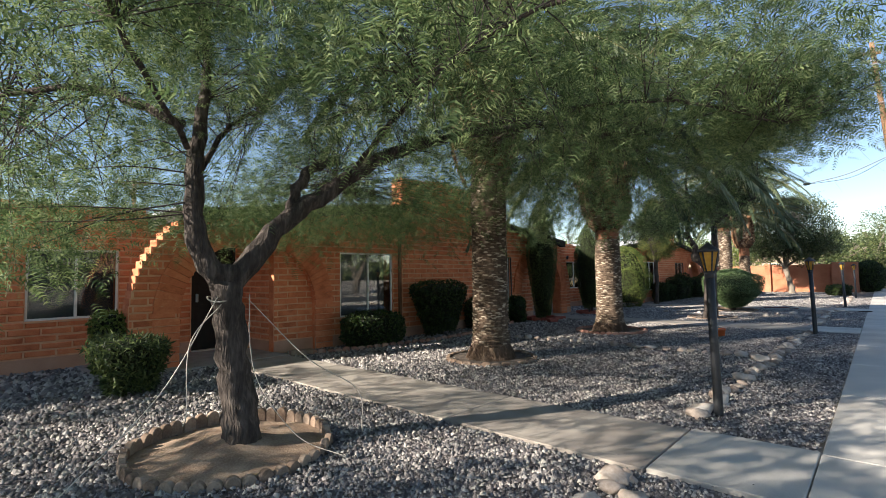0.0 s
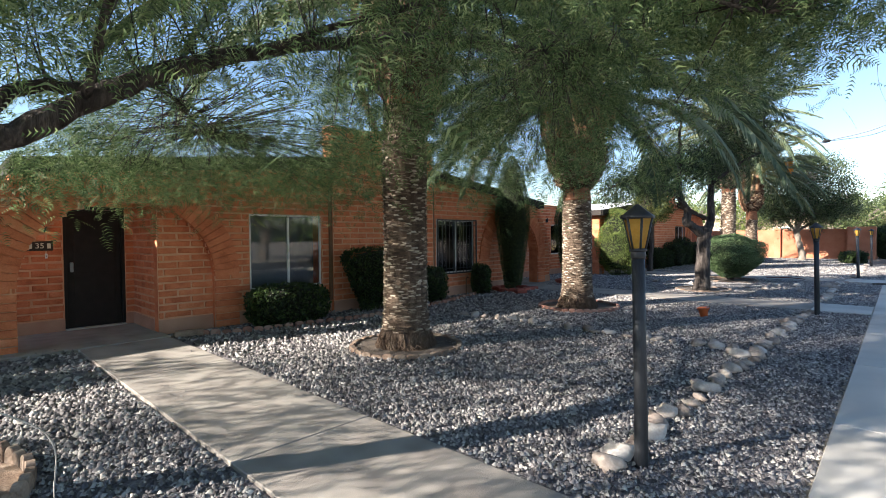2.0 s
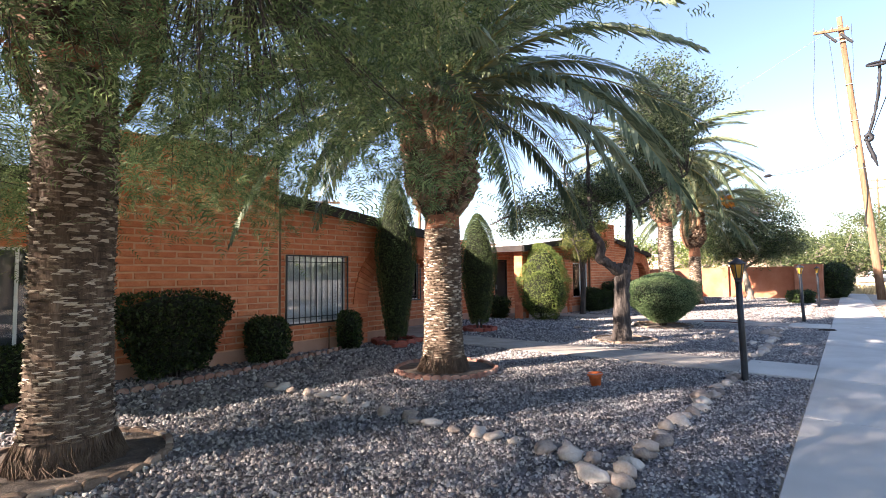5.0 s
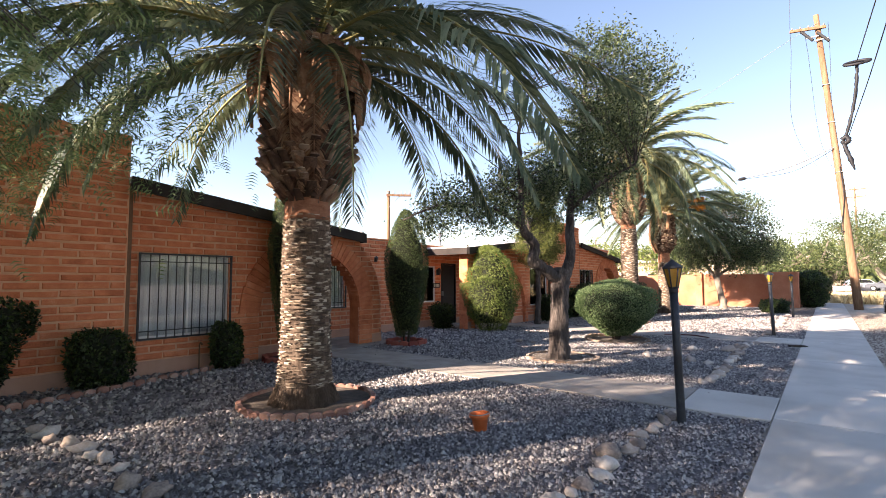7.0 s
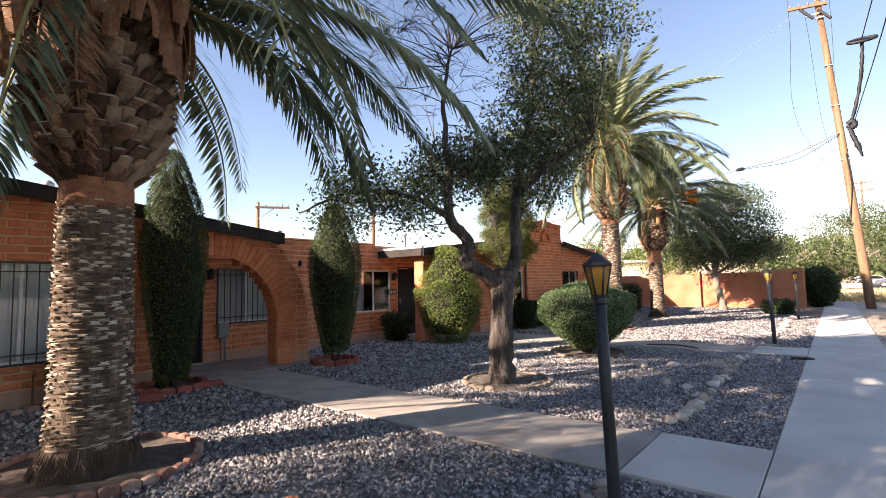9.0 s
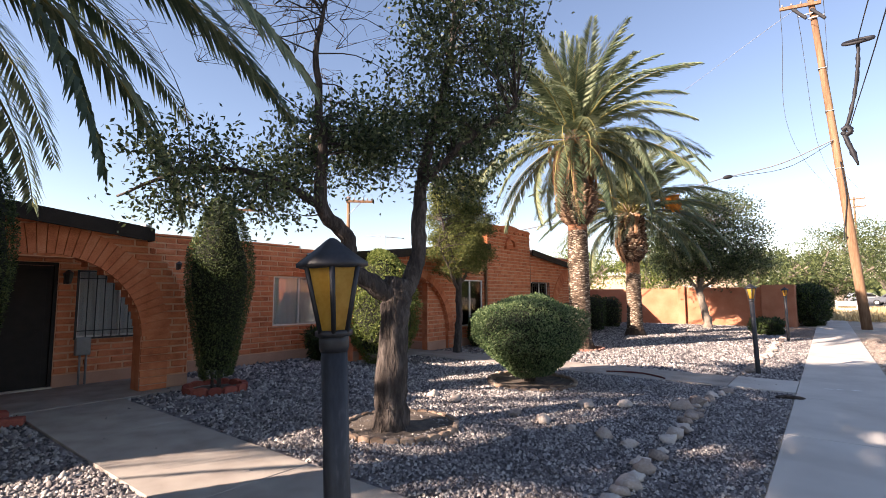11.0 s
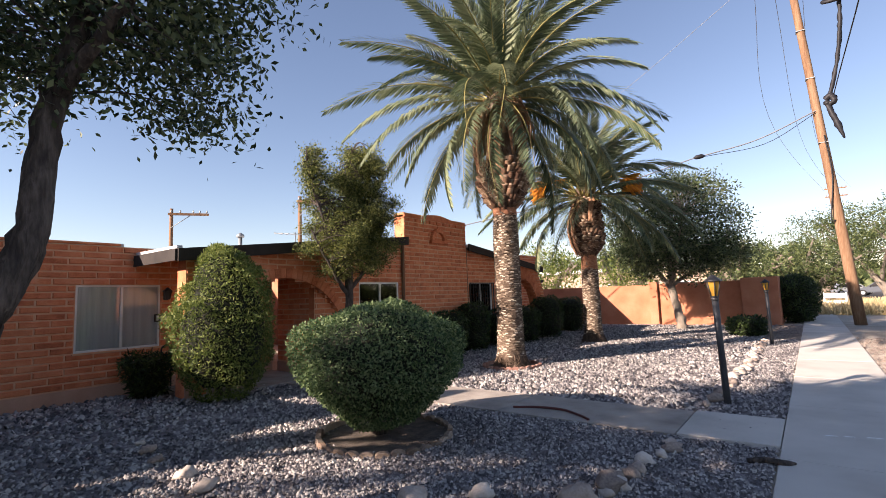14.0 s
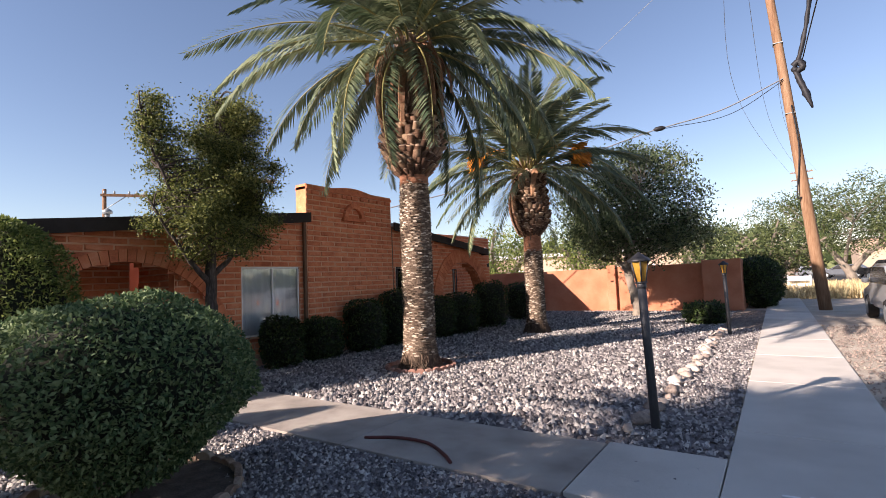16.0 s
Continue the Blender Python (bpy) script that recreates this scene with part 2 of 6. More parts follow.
def glass_mat(name, tint, rough, clear):
    """A pane: mirror-like gloss over a see-through or coloured body."""
    m = bpy.data.materials.new(name)
    m.use_nodes = True
    N, L = m.node_tree.nodes, m.node_tree.links
    N.remove(N["Principled BSDF"])
    body = N.new("ShaderNodeBsdfTransparent") if clear else N.new("ShaderNodeBsdfTranslucent")
    body.inputs["Color"].default_value = (*tint, 1)
    gl = N.new("ShaderNodeBsdfGlossy")
    gl.inputs["Roughness"].default_value = rough
    fr = N.new("ShaderNodeFresnel")
    fr.inputs["IOR"].default_value = 1.5
    ms = N.new("ShaderNodeMixShader")
    L.new(fr.outputs[0], ms.inputs[0])
    L.new(body.outputs[0], ms.inputs[1])
    L.new(gl.outputs[0], ms.inputs[2])
    L.new(ms.outputs[0], N["Material Output"].inputs["Surface"])
    return m


GLASS = glass_mat("window_glass", (0.94, 0.96, 0.97), 0.01, True)
AMBER = material("amber_glass", [(0.55, 0.30, 0.04), (0.72, 0.45, 0.09)], 0.25, 12, 60, 0.3, 0.003, spec=0.6, through=0.5)


# ---- mesh helpers ----
def link_mesh(name, V, F, mats, smooth=False, mat_index=None):
    me = bpy.data.meshes.new(name)
    V = np.asarray(V, dtype=np.float32)
    if isinstance(F, np.ndarray):
        n, k = F.shape
        me.vertices.add(len(V))
        me.vertices.foreach_set("co", V.ravel())
        me.loops.add(n * k)
        me.loops.foreach_set("vertex_index", F.astype(np.int32).ravel())
        me.polygons.add(n)
        me.polygons.foreach_set("loop_start", np.arange(0, n * k, k, dtype=np.int32))
        me.update(calc_edges=True)
    else:
        me.from_pydata(V.tolist(), [], [list(f) for f in F])
    for m in (mats if isinstance(mats, (list, tuple)) else [mats]):
        me.materials.append(m)
    if mat_index is not None:
        me.polygons.foreach_set("material_index", np.asarray(mat_index, dtype=np.int32))
    if smooth:
        me.polygons.foreach_set("use_smooth", np.ones(len(me.polygons), dtype=bool))
    me.update()
    return me


def obj(name, me, parent=None, m=None, label=""):
    ob = new(name, me)
    if m is not None:
        ob.matrix_basis = m
    if parent is not None:
        ob.parent = parent
    if label:
        ob["label"] = label
    return ob


def part(name, bm, mat, parent, label="", m=None, smooth=False):
    me = bpy.data.meshes.new(name)
    bm.to_mesh(me)
    bm.free()
    me.materials.append(mat)
    if smooth:
        for p in me.polygons:
            p.use_smooth = True
    return obj(name, me, parent, m, label)


def thing(name, label, category, group="", kind="", m=None):
    return tagged(obj(name, None, None, m), label, category, group, kind)


def box(bm, x0, x1, y0, y1, z0, z1, bev=0.0):
    vs = [bm.verts.new(c) for c in ((x0, y0, z0), (x1, y0, z0), (x1, y1, z0), (x0, y1, z0), (x0, y0, z1), (x1, y0, z1), (x1, y1, z1), (x0, y1, z1))]
    fs = [bm.faces.new([vs[i] for i in f]) for f in ((3, 2, 1, 0), (4, 5, 6, 7), (0, 1, 5, 4), (1, 2, 6, 5), (2, 3, 7, 6), (3, 0, 4, 7))]
    if bev:
        es = {e for f in fs for e in f.edges}
        bmesh.ops.bevel(bm, geom=list(es), offset=bev, segments=1, affect="EDGES")
    return bm


def boxm(x0, x1, y0, y1, z0, z1, bev=0.0):
    return box(bmesh.new(), x0, x1, y0, y1, z0, z1, bev)


def prism(pts, axis, a, b):
    """A polygon given in the two other axes, pulled from a to b along axis."""
    bm = bmesh.new()
    def at(p, v):
        return {"x": (v, p[0], p[1]), "y": (p[0], v, p[1]), "z": (p[0], p[1], v)}[axis]
    lo, hi = [bm.verts.new(at(p, a)) for p in pts], [bm.verts.new(at(p, b)) for p in pts]
    bm.faces.new(lo), bm.faces.new(hi)
    for i in range(len(pts)):
        j = (i + 1) % len(pts)
        bm.faces.new([lo[i], lo[j], hi[j], hi[i]])
    bmesh.ops.recalc_face_normals(bm, faces=bm.faces)
    return bm


def tube_np(pts, radii, sides=8, rough=0.0, seed=0, cap=True):
    """Vertices and quads of a tapered tube along a line."""
    rng = np.random.RandomState(seed)
    P = np.asarray(pts, float)
    n = len(P)
    T = np.gradient(P, axis=0)
    T /= np.linalg.norm(T, axis=1)[:, None] + 1e-9
    up = np.array([0.0, 0, 1]) if abs(T[0][2]) < 0.9 else np.array([1.0, 0, 0])
    V, a = [], np.arange(sides) * 2 * np.pi / sides
    for i in range(n):
        s = np.cross(T[i], up)
        s /= np.linalg.norm(s) + 1e-9
        u = np.cross(s, T[i])
        up = u
        r = radii[i] * (1 + rough * (rng.rand(sides) - 0.5) * 2)
        V.append(P[i] + (np.cos(a) * r)[:, None] * s + (np.sin(a) * r)[:, None] * u)
    V = np.concatenate(V)
    i, k = np.meshgrid(np.arange(n - 1), np.arange(sides), indexing="ij")
    k2 = (k + 1) % sides
    F = np.stack([i * sides + k, i * sides + k2, (i + 1) * sides + k2, (i + 1) * sides + k], -1).reshape(-1, 4)
    if cap:
        V = np.vstack([V, P[:1], P[-1:]])
        c0, c1 = len(V) - 2, len(V) - 1
        kk = np.arange(0, sides, 2)
        F = np.vstack([F, np.stack([np.full(len(kk), c0), (kk + 2) % sides, (kk + 1) % sides, kk], -1),
                       np.stack([np.full(len(kk), c1), (n - 1) * sides + kk, (n - 1) * sides + (kk + 1) % sides, (n - 1) * sides + (kk + 2) % sides], -1)])
    return V, F


def join_np(parts):
    Vs, Fs, o = [], [], 0
    for V, F in parts:
        Vs.append(V)
        Fs.append(F + o)
        o += len(V)
    return np.vstack(Vs), np.vstack(Fs)


def curve_pts(pts, n=10):
    """A smooth line through points."""
    P = np.asarray(pts, float)
    P = np.vstack([2 * P[0] - P[1], P, 2 * P[-1] - P[-2]])
    out = []
    for i in range(1, len(P) - 2):
        for t in np.linspace(0, 1, n, endpoint=False):
            a, b, c, d = P[i - 1], P[i], P[i + 1], P[i + 2]
            out.append(0.5 * (2 * b + (c - a) * t + (2 * a - 5 * b + 4 * c - d) * t * t + (3 * b - a - 3 * c + d) * t ** 3))
    out.append(P[-2])
    return np.array(out)


def rand_rot(rng, n):
    q = rng.randn(n, 4)
    q /= np.linalg.norm(q, axis=1)[:, None]
    w, x, y, z = q.T
    return np.stack([1 - 2 * (y * y + z * z), 2 * (x * y - z * w), 2 * (x * z + y * w), 2 * (x * y + z * w), 1 - 2 * (x * x + z * z), 2 * (y * z - x * w),
                     2 * (x * z - y * w), 2 * (y * z + x * w), 1 - 2 * (x * x + y * y)], -1).reshape(n, 3, 3)


def leaves_np(P, rng, length, width, R=None):
    """One small pointed, slightly folded blade at each place."""
    n = len(P)
    R = rand_rot(rng, n) if R is None else R
    T = np.array([[0, 0, 0], [0.5, 0.5, 0.12], [1, 0, 0], [0.5, -0.5, 0.12]]) * np.array([length, width, width])
    s = (0.7 + 0.6 * rng.rand(n))[:, None, None]
    V = np.einsum("nij,kj->nki", R, T) * s + P[:, None, :]
    return V.reshape(-1, 3), np.arange(4 * n).reshape(n, 4)


def shell_points(rng, n, rx, ry, z0, z1, shape, depth=0.22, lump=0.1, freq=2.2):
    """Places near the skin of a clipped or natural crown; shape(h) gives the radius at height share h."""
    h = rng.rand(int(n * 1.0))
    a = rng.rand(len(h)) * 2 * np.pi
    top = rng.rand(len(h)) < 0.28
    r = np.array([shape(v) for v in h])
    rr = r * (1 - depth * rng.rand(len(h)) ** 1.6)
    h = np.where(top, np.clip(h, 0, 1), h)
    x, y = np.cos(a) * rr * rx, np.sin(a) * rr * ry
    z = z0 + (z1 - z0) * h
    P = np.stack([x, y, z], -1)
    k = np.array([noise.noise(Vector(p * freq)) for p in P])
    P[:, :2] *= (1 + lump * k)[:, None]
    P[:, 2] += lump * 0.5 * k * (z1 - z0)
    return P


# ---- ground, pavement, walkways ----
ground = tagged(obj("ground", link_mesh("ground", [(-1500, -1500, -0.03), (1500, -1500, -0.03), (1500, 1500, -0.03), (-1500, 1500, -0.03)], [(0, 1, 2, 3)], DUST)), "pale dusty desert ground reaching the horizon", "ground", kind="structure")


def sheet(name, x0, x1, y0, y1, z, mat, label, cat, amp=0.012, step=0.35):
    """A gently uneven sheet with a skirt."""
    nx, ny = max(2, int((x1 - x0) / step)), max(2, int((y1 - y0) / step))
    xs, ys = np.linspace(x0, x1, nx + 1), np.linspace(y0, y1, ny + 1)
    V = [(x, y, z + amp * noise.noise(Vector((x * 0.9, y * 0.9, 3)))) for y in ys for x in xs]
    F = np.array([[j * (nx + 1) + i, j * (nx + 1) + i + 1, (j + 1) * (nx + 1) + i + 1, (j + 1) * (nx + 1) + i] for j in range(ny) for i in range(nx)])
    return tagged(obj(name, link_mesh(name, V, F, mat, True)), label, cat, kind="structure")


sheet("gravel_bed", -10.2, -0.45, -14, 39.3, -0.012, SOIL, "grey gravel yard bed under loose crushed stones", "gravel bed")
sheet("verge", 0.78, 3.4, -14, 60, -0.012, DUST, "dusty pale gravel verge beside the pavement", "verge")

pavement = thing("pavement", "pale grey concrete footpath laid in jointed slabs", "pavement", kind="structure")
slab_len = 2.38
for i in range(25):
    y0 = 9.46 + (i - 9) * slab_len
    part("slab", boxm(-0.405, 0.80, y0 + 0.006, y0 + slab_len - 0.006, -0.1, 0.022, 0.006), CONCRETE, pavement)


def walkway(y0, y1, x_end, cuts, label):
    w = thing("walkway", label, "walkway", "paths to the doors", "structure")
    xs = [x_end] + cuts + [-1.335]
    for a, b in zip(xs, xs[1:]):
        part("slab", boxm(a + 0.004, b - 0.004, y0, y1, -0.1, 0.02, 0.006), WALKCON, w)
    part("apron_slab", boxm(-1.325, -0.415, y0 + 0.02, y1 + 0.04, -0.1, 0.024, 0.006), CONCRETE, w, "smoother pale concrete apron")
    return w


walkway(3.58, 4.72, -8.15, [-6.1, -3.26], "worn exposed-aggregate concrete path to the porch")
walkway(14.08, 15.28, -8.2, [-6.2, -3.7], "worn exposed-aggregate concrete path to the arched porch")
walkway(21.72, 22.86, -8.2, [-6.2, -3.5], "pinkish exposed-aggregate concrete path to the porch")

# ---- brick walls ----
COURSE, BLEN = 0.115, 0.41
brick_rng = np.random.RandomState(5)


def brick_mesh(l, h, mat, seed):
    """A worn block with its front at y = 0, rounded edges and a sagging face."""
    r = np.random.RandomState(seed)
    d, c = 0.07, 0.014
    j = lambda: (r.rand() - 0.5) * 0.017
    V = [(0, 0.02, 0), (l, 0.02, 0), (l, 0.02, h), (0, 0.02, h), (0, d, 0), (l, d, 0), (l, d, h), (0, d, h)]
    V += [(c + j(), j() * 0.6, c + j()), (l - c + j(), j() * 0.6, c * 0.7 + j()), (l - c + j(), j() * 0.6, h - c + j()), (c + j(), j() * 0.6, h - c + j())]
    F = [(8, 9, 10, 11), (0, 1, 9, 8), (1, 2, 10, 9), (2, 3, 11, 10), (3, 0, 8, 11), (0, 4, 5, 1), (1, 5, 6, 2), (2, 6, 7, 3), (3, 7, 4, 0)]
    return V, F


FULL = []
for s in range(8):
    V, F = brick_mesh(BLEN - 0.014, COURSE - 0.018, BRICK, s)
    FULL.append(link_mesh("brick", V, F, BRICK))


def subtract(iv, hole):
    out = []
    for a, b in iv:
        c, d = hole
        if d <= a or c >= b:
            out.append((a, b))
        else:
            if c > a:
                out.append((a, c))
            if d < b:
                out.append((d, b))
    return [(a, b) for a, b in out if b - a > 0.02]


def brick_wall(name, m, rows, thick, label, limit=300):
    """A wall of courses; rows(z) gives the stretches that are solid at height z, until it gives None. Local x runs along the wall and -y is outward."""
    wall = tagged(obj(name, None, None, m), label, "wall", kind="structure")
    body, cut, count = bmesh.new(), [], 0
    i, last, z_from = 0, None, 0.0
    def flush(z_to):
        for a, b in last or []:
            box(body, a, b, 0.012, thick, z_from, z_to)
    while True:
        z = i * COURSE
        iv = rows(z + COURSE / 2)
        if iv is None:
            break
        if iv != last:
            flush(z)
            last, z_from = iv, z
        if i >= 2:
            off = (i % 2) * BLEN / 2
            for a, b in iv:
                u = math.floor((a - off) / BLEN) * BLEN + off
                while u < b:
                    p, q = max(a, u), min(b, u + BLEN)
                    if q - p > BLEN - 0.003 and count < limit:
                        k = brick_rng.randint(len(FULL))
                        obj("brick", FULL[k], wall, Matrix.Translation((p + 0.007, (brick_rng.rand() - 0.5) * 0.013, z + 0.009 + (brick_rng.rand() - 0.5) * 0.005)))
                        count += 1
                    elif q - p > 0.03:
                        V, F = brick_mesh(q - p - 0.014, COURSE - 0.018, CUT, brick_rng.randint(999))
                        dy = (brick_rng.rand() - 0.5) * 0.006
                        cut.append(([(x + p + 0.007, y + dy, zz + z + 0.009) for x, y, zz in V], F))
                    u += BLEN
        i += 1
    flush(i * COURSE)
    core = part("masonry_core", body, MORTAR, wall)
    core.data.materials.append(CUT)
    for p in core.data.polygons:
        p.material_index = 1 if abs(p.normal.y) < 0.5 else 0
    pl = bmesh.new()
    for a, b in rows(0.1):
        box(pl, a, b, -0.012, 0.01, -0.05, 2 * COURSE - 0.01, 0.004)
    part("plinth", pl, PLINTH, wall, "smooth pinkish rendered base")
    if cut:
        V, F, o = [], [], 0
        for v, f in cut:
            V += v
            F += [tuple(n + o for n in q) for q in f]
            o += len(v)
        c = obj("cut_bricks", link_mesh("cut_bricks", V, F, CUT), wall)
        c["kind"] = "stuff"
    return wall


def snap(z):
    return round(z / COURSE) * COURSE


FACE_X, PAR_X, BACK_X = -8.5, -8.4, -9.95
EAST = lambda x, y: pose(x, y, 0, 0, 0, 90)
WZ0, WZ1 = snap(0.63), snap(2.0)


def window(name, m, w, z0, z1, label, grille=False, curtain=True, split=0.52):
    """A sliding aluminium window in its opening; local x along the wall, front near y = 0."""
    win = tagged(obj(name, None, None, m), label, "window", "windows of the houses", "structure")
    f = bmesh.new()
    t, d0, d1 = 0.035, 0.03, 0.075
    for a in ((0, w, z0, z0 + t), (0, w, z1 - t, z1), (0, t, z0 + t, z1 - t), (w - t, w, z0 + t, z1 - t), (w * split - 0.02, w * split + 0.02, z0 + t, z1 - t)):
        box(f, a[0], a[1], d0, d1, a[2], a[3], 0.004)
    part("window_frame", f, ALU, win, "pale aluminium frame")
    part("window_sill", boxm(-0.03, w + 0.03, -0.02, 0.1, z0 - 0.035, z0 - 0.002, 0.006), MORTAR, win)
    for a, b in ((t, w * split - 0.02), (w * split + 0.02, w - t)):
        p = part("pane", boxm(a, b, 0.05, 0.056, z0 + t, z1 - t), GLASS, win)
        p.visible_shadow = False
    n = 26
    V, F = [], []
    for i in range(n + 1):
        y = 0.10 + 0.02 * math.sin(i * 1.9) + 0.01 * math.sin(i * 0.7)
        V += [(w * i / n, y, z0 + 0.01), (w * i / n, y, z1 - 0.01)]
    F = [(2 * i, 2 * i + 2, 2 * i + 3, 2 * i + 1) for i in range(n)]
    if curtain:
        obj("curtain", link_mesh("curtain", V, F, CURTAIN, True), win, None, "pale drawn curtain")
    else:
        obj("insect_screen", link_mesh("insect_screen", [(t, 0.062, z0 + t), (w * split, 0.062, z0 + t), (w * split, 0.062, z1 - t), (t, 0.062, z1 - t)], [(0, 1, 2, 3)], SCREEN), win, None, "dark insect screen")
        # dark sheet set back from the pane paints the unlit room
        obj("curtain", link_mesh("curtain", [(x, y + 0.25, z) for x, y, z in V], F, SCREEN, True), win, None, "dark sheet in place of the unlit room")
    # near-black panel stands in for the darkness of the room
    part("dark_room_panel", boxm(0, w, 0.45, 0.5, z0, z1), COREDARK, win)
    if grille:
        g = part("grille_frame", box(box(box(box(bmesh.new(), -0.03, w + 0.03, -0.06, -0.035, z1 - 0.03, z1), -0.03, w + 0.03, -0.06, -0.035, z0 - 0.02, z0 + 0.01), -0.03, 0.0, -0.06, -0.035, z0 + 0.01, z1 - 0.03), w, w + 0.03, -0.06, -0.035, z0 + 0.01, z1 - 0.03), BLACKPAINT, win, "black iron security grille")
        for zz in (z0 + 0.12, z1 - 0.14):
            part("grille_rail", boxm(0, w, -0.056, -0.04, zz - 0.008, zz + 0.008), BLACKPAINT, g)
        k = max(4, int(w / 0.125))
        for i in range(1, k):
            part("bar", boxm(w * i / k - 0.007, w * i / k + 0.007, -0.071, -0.0575, z0 + 0.012, z1 - 0.032), BLACKPAINT, g)
    return win


def voussoirs(wall, cy, cz, r0, r1, a0, a1, n, proud=0.034, depth=0.2):
    """Radial bricks of an arch, in the wall's own frame."""
    for i in range(n):
        a = a0 + (a1 - a0) * (i + 0.5) / n
        w0, w1 = abs(a1 - a0) / n * r0 * 0.5 - 0.005, abs(a1 - a0) / n * r1 * 0.5 - 0.006
        k = (brick_rng.rand() - 0.5) * 0.01
        bm = bmesh.new()
        pts = [(-w0, r0), (w0, r0), (w1, r1 + k * 2), (-w1, r1 + k * 2)]
        lo = [bm.verts.new((p[0], -proud + k * 0.6, p[1])) for p in pts]
        hi = [bm.verts.new((p[0], depth, p[1])) for p in pts]
        bm.faces.new(lo), bm.faces.new(hi[::-1])
        for q in range(4):
            bm.faces.new([lo[q], hi[q], hi[(q + 1) % 4], lo[(q + 1) % 4]])
        bmesh.ops.recalc_face_normals(bm, faces=bm.faces)
        part("arch_brick", bm, BRICK, wall, m=Matrix.Translation((cy, 0, cz)) @ pose(0, 0, 0, 0, 90 - math.degrees(a), 0))


# arch: middle, springing height, radius, outer radius of the ring, half width of the wall, place of the cheek wall, straight outer side
ROUND, WIDE = (5.03, 0.85, 1.27, 1.68, 2.0, 0.43, False), (4.95, 0.43, 1.6, 1.80, 1.96, 0.79, True)


def house_front(y0, sgn, half, win_s, eave_end, with_grille, arch, names):
    """One half of a mirrored pair of house fronts: wall with window, arched porch wall, sloping roof. s is the distance from the middle of the parapet."""
    # local x of the wall frames runs along +y; u = sgn * s
    def fl(a, b):
        return (a, b) if sgn > 0 else (-b, -a)
    m = EAST(FACE_X, y0)
    ARC_S, ARC_Z, ARC_R, ARC_RING, ARC_OUT, CHEEK, straight = arch
    def rows(z):
        if z > 3.06:
            return None
        top_s = half + (3.06 - z) / 0.112
        out_s = ARC_S + ARC_OUT if z < ARC_Z or straight else ARC_S + math.sqrt(max(0, ARC_OUT ** 2 - (z - ARC_Z) ** 2))
        iv = [(half - 0.05, min(out_s, top_s + 0.02))]
        if WZ0 < z < WZ1:
            iv = subtract(iv, win_s)
        if z < ARC_Z + ARC_R:
            d = ARC_R if z < ARC_Z else math.sqrt(max(0, ARC_R ** 2 - (z - ARC_Z) ** 2))
            iv = subtract(iv, (ARC_S - d, ARC_S + d))
        return sorted(fl(a, b) for a, b in iv)
    wall = brick_wall(names[0], m, rows, 0.32, "burnt-adobe brick house front with a round porch arch")
    voussoirs(wall, sgn * ARC_S, ARC_Z, ARC_R, ARC_RING, 0.02, math.pi - 0.02, 40)
    # the piers that carry the ring
    for i in range(int(ARC_Z / COURSE)):
        for side in (-1, 1):
            c = sgn * ARC_S + side * (ARC_R + ARC_RING) / 2
            h = (ARC_RING - ARC_R) / 2 - 0.004
            part("pier_brick", boxm(c - h, c + h, -0.028 + brick_rng.rand() * 0.008, 0.2, i * COURSE + 0.008, (i + 1) * COURSE - 0.006, 0.006), BRICK, wall)
    # infill under the inner half of the arch
    def rows2(z):
        if z > ARC_Z + ARC_R + 0.02:
            return None
        d = ARC_R if z < ARC_Z else math.sqrt(max(0, ARC_R ** 2 - (z - ARC_Z) ** 2))
        a, b = ARC_S - d - 0.03, ARC_S - CHEEK
        return [fl(a, b)] if b - a > 0.03 else []
    brick_wall(names[1], EAST(FACE_X - 0.10, y0), rows2, 0.19, "burnt-adobe brick infill beneath half of the arch")
    # porch cheek wall
    yc = y0 + sgn * (ARC_S - CHEEK)
    length = abs(BACK_X - FACE_X) - 0.29
    def rows3(z):
        return None if z > 2.45 else [(0, length)]
    if sgn < 0:
        cm = pose(BACK_X, yc, 0, 0, 0, 0)
    else:
        cm = pose(FACE_X - 0.29, yc, 0, 0, 0, 180)
    brick_wall(names[2], cm, rows3, 0.15, "brick cheek wall of the porch")
    # sloping roof with dark fascia
    roof = thing("porch_roof", "low sloping roof with a dark timber fascia above the brick front", "roof", "sloping house roofs", "structure")
    za, zb = 3.12, 3.12 - (eave_end - half) * 0.112
    ya, yb = y0 + sgn * (half - 0.02), y0 + sgn * eave_end
    part("roof_slab", prism([(ya, za - 0.09), (yb, zb - 0.09), (yb, zb), (ya, za)], "x", -16.0, FACE_X + 0.19), ROOF, roof, "pale coated roof deck")
    part("fascia", prism([(ya, za - 0.2), (yb, zb - 0.2), (yb, zb + 0.012), (ya, za + 0.012)], "x", FACE_X + 0.192, FACE_X + 0.235), FASCIA, roof, "dark-stained timber fascia")
    part("soffit", prism([(ya, za - 0.115), (yb, zb - 0.115), (yb, zb - 0.093), (ya, za - 0.093)], "x", -11.0, FACE_X + 0.188), SOFFIT, roof)
    part("end_board", boxm(-11.0, FACE_X + 0.19, min(yb, yb + sgn * 0.035), max(yb, yb + sgn * 0.035), zb - 0.19, zb + 0.01), FASCIA, roof)
    part("drip_edge", boxm(-11.0, FACE_X + 0.16, min(yb - sgn * 0.10, yb - sgn * 0.004), max(yb - sgn * 0.10, yb - sgn * 0.004), zb + 0.004, zb + 0.07, 0.006), ROOF, roof, "pale upturned roof edge")
    # window
    a, b = fl(*win_s)
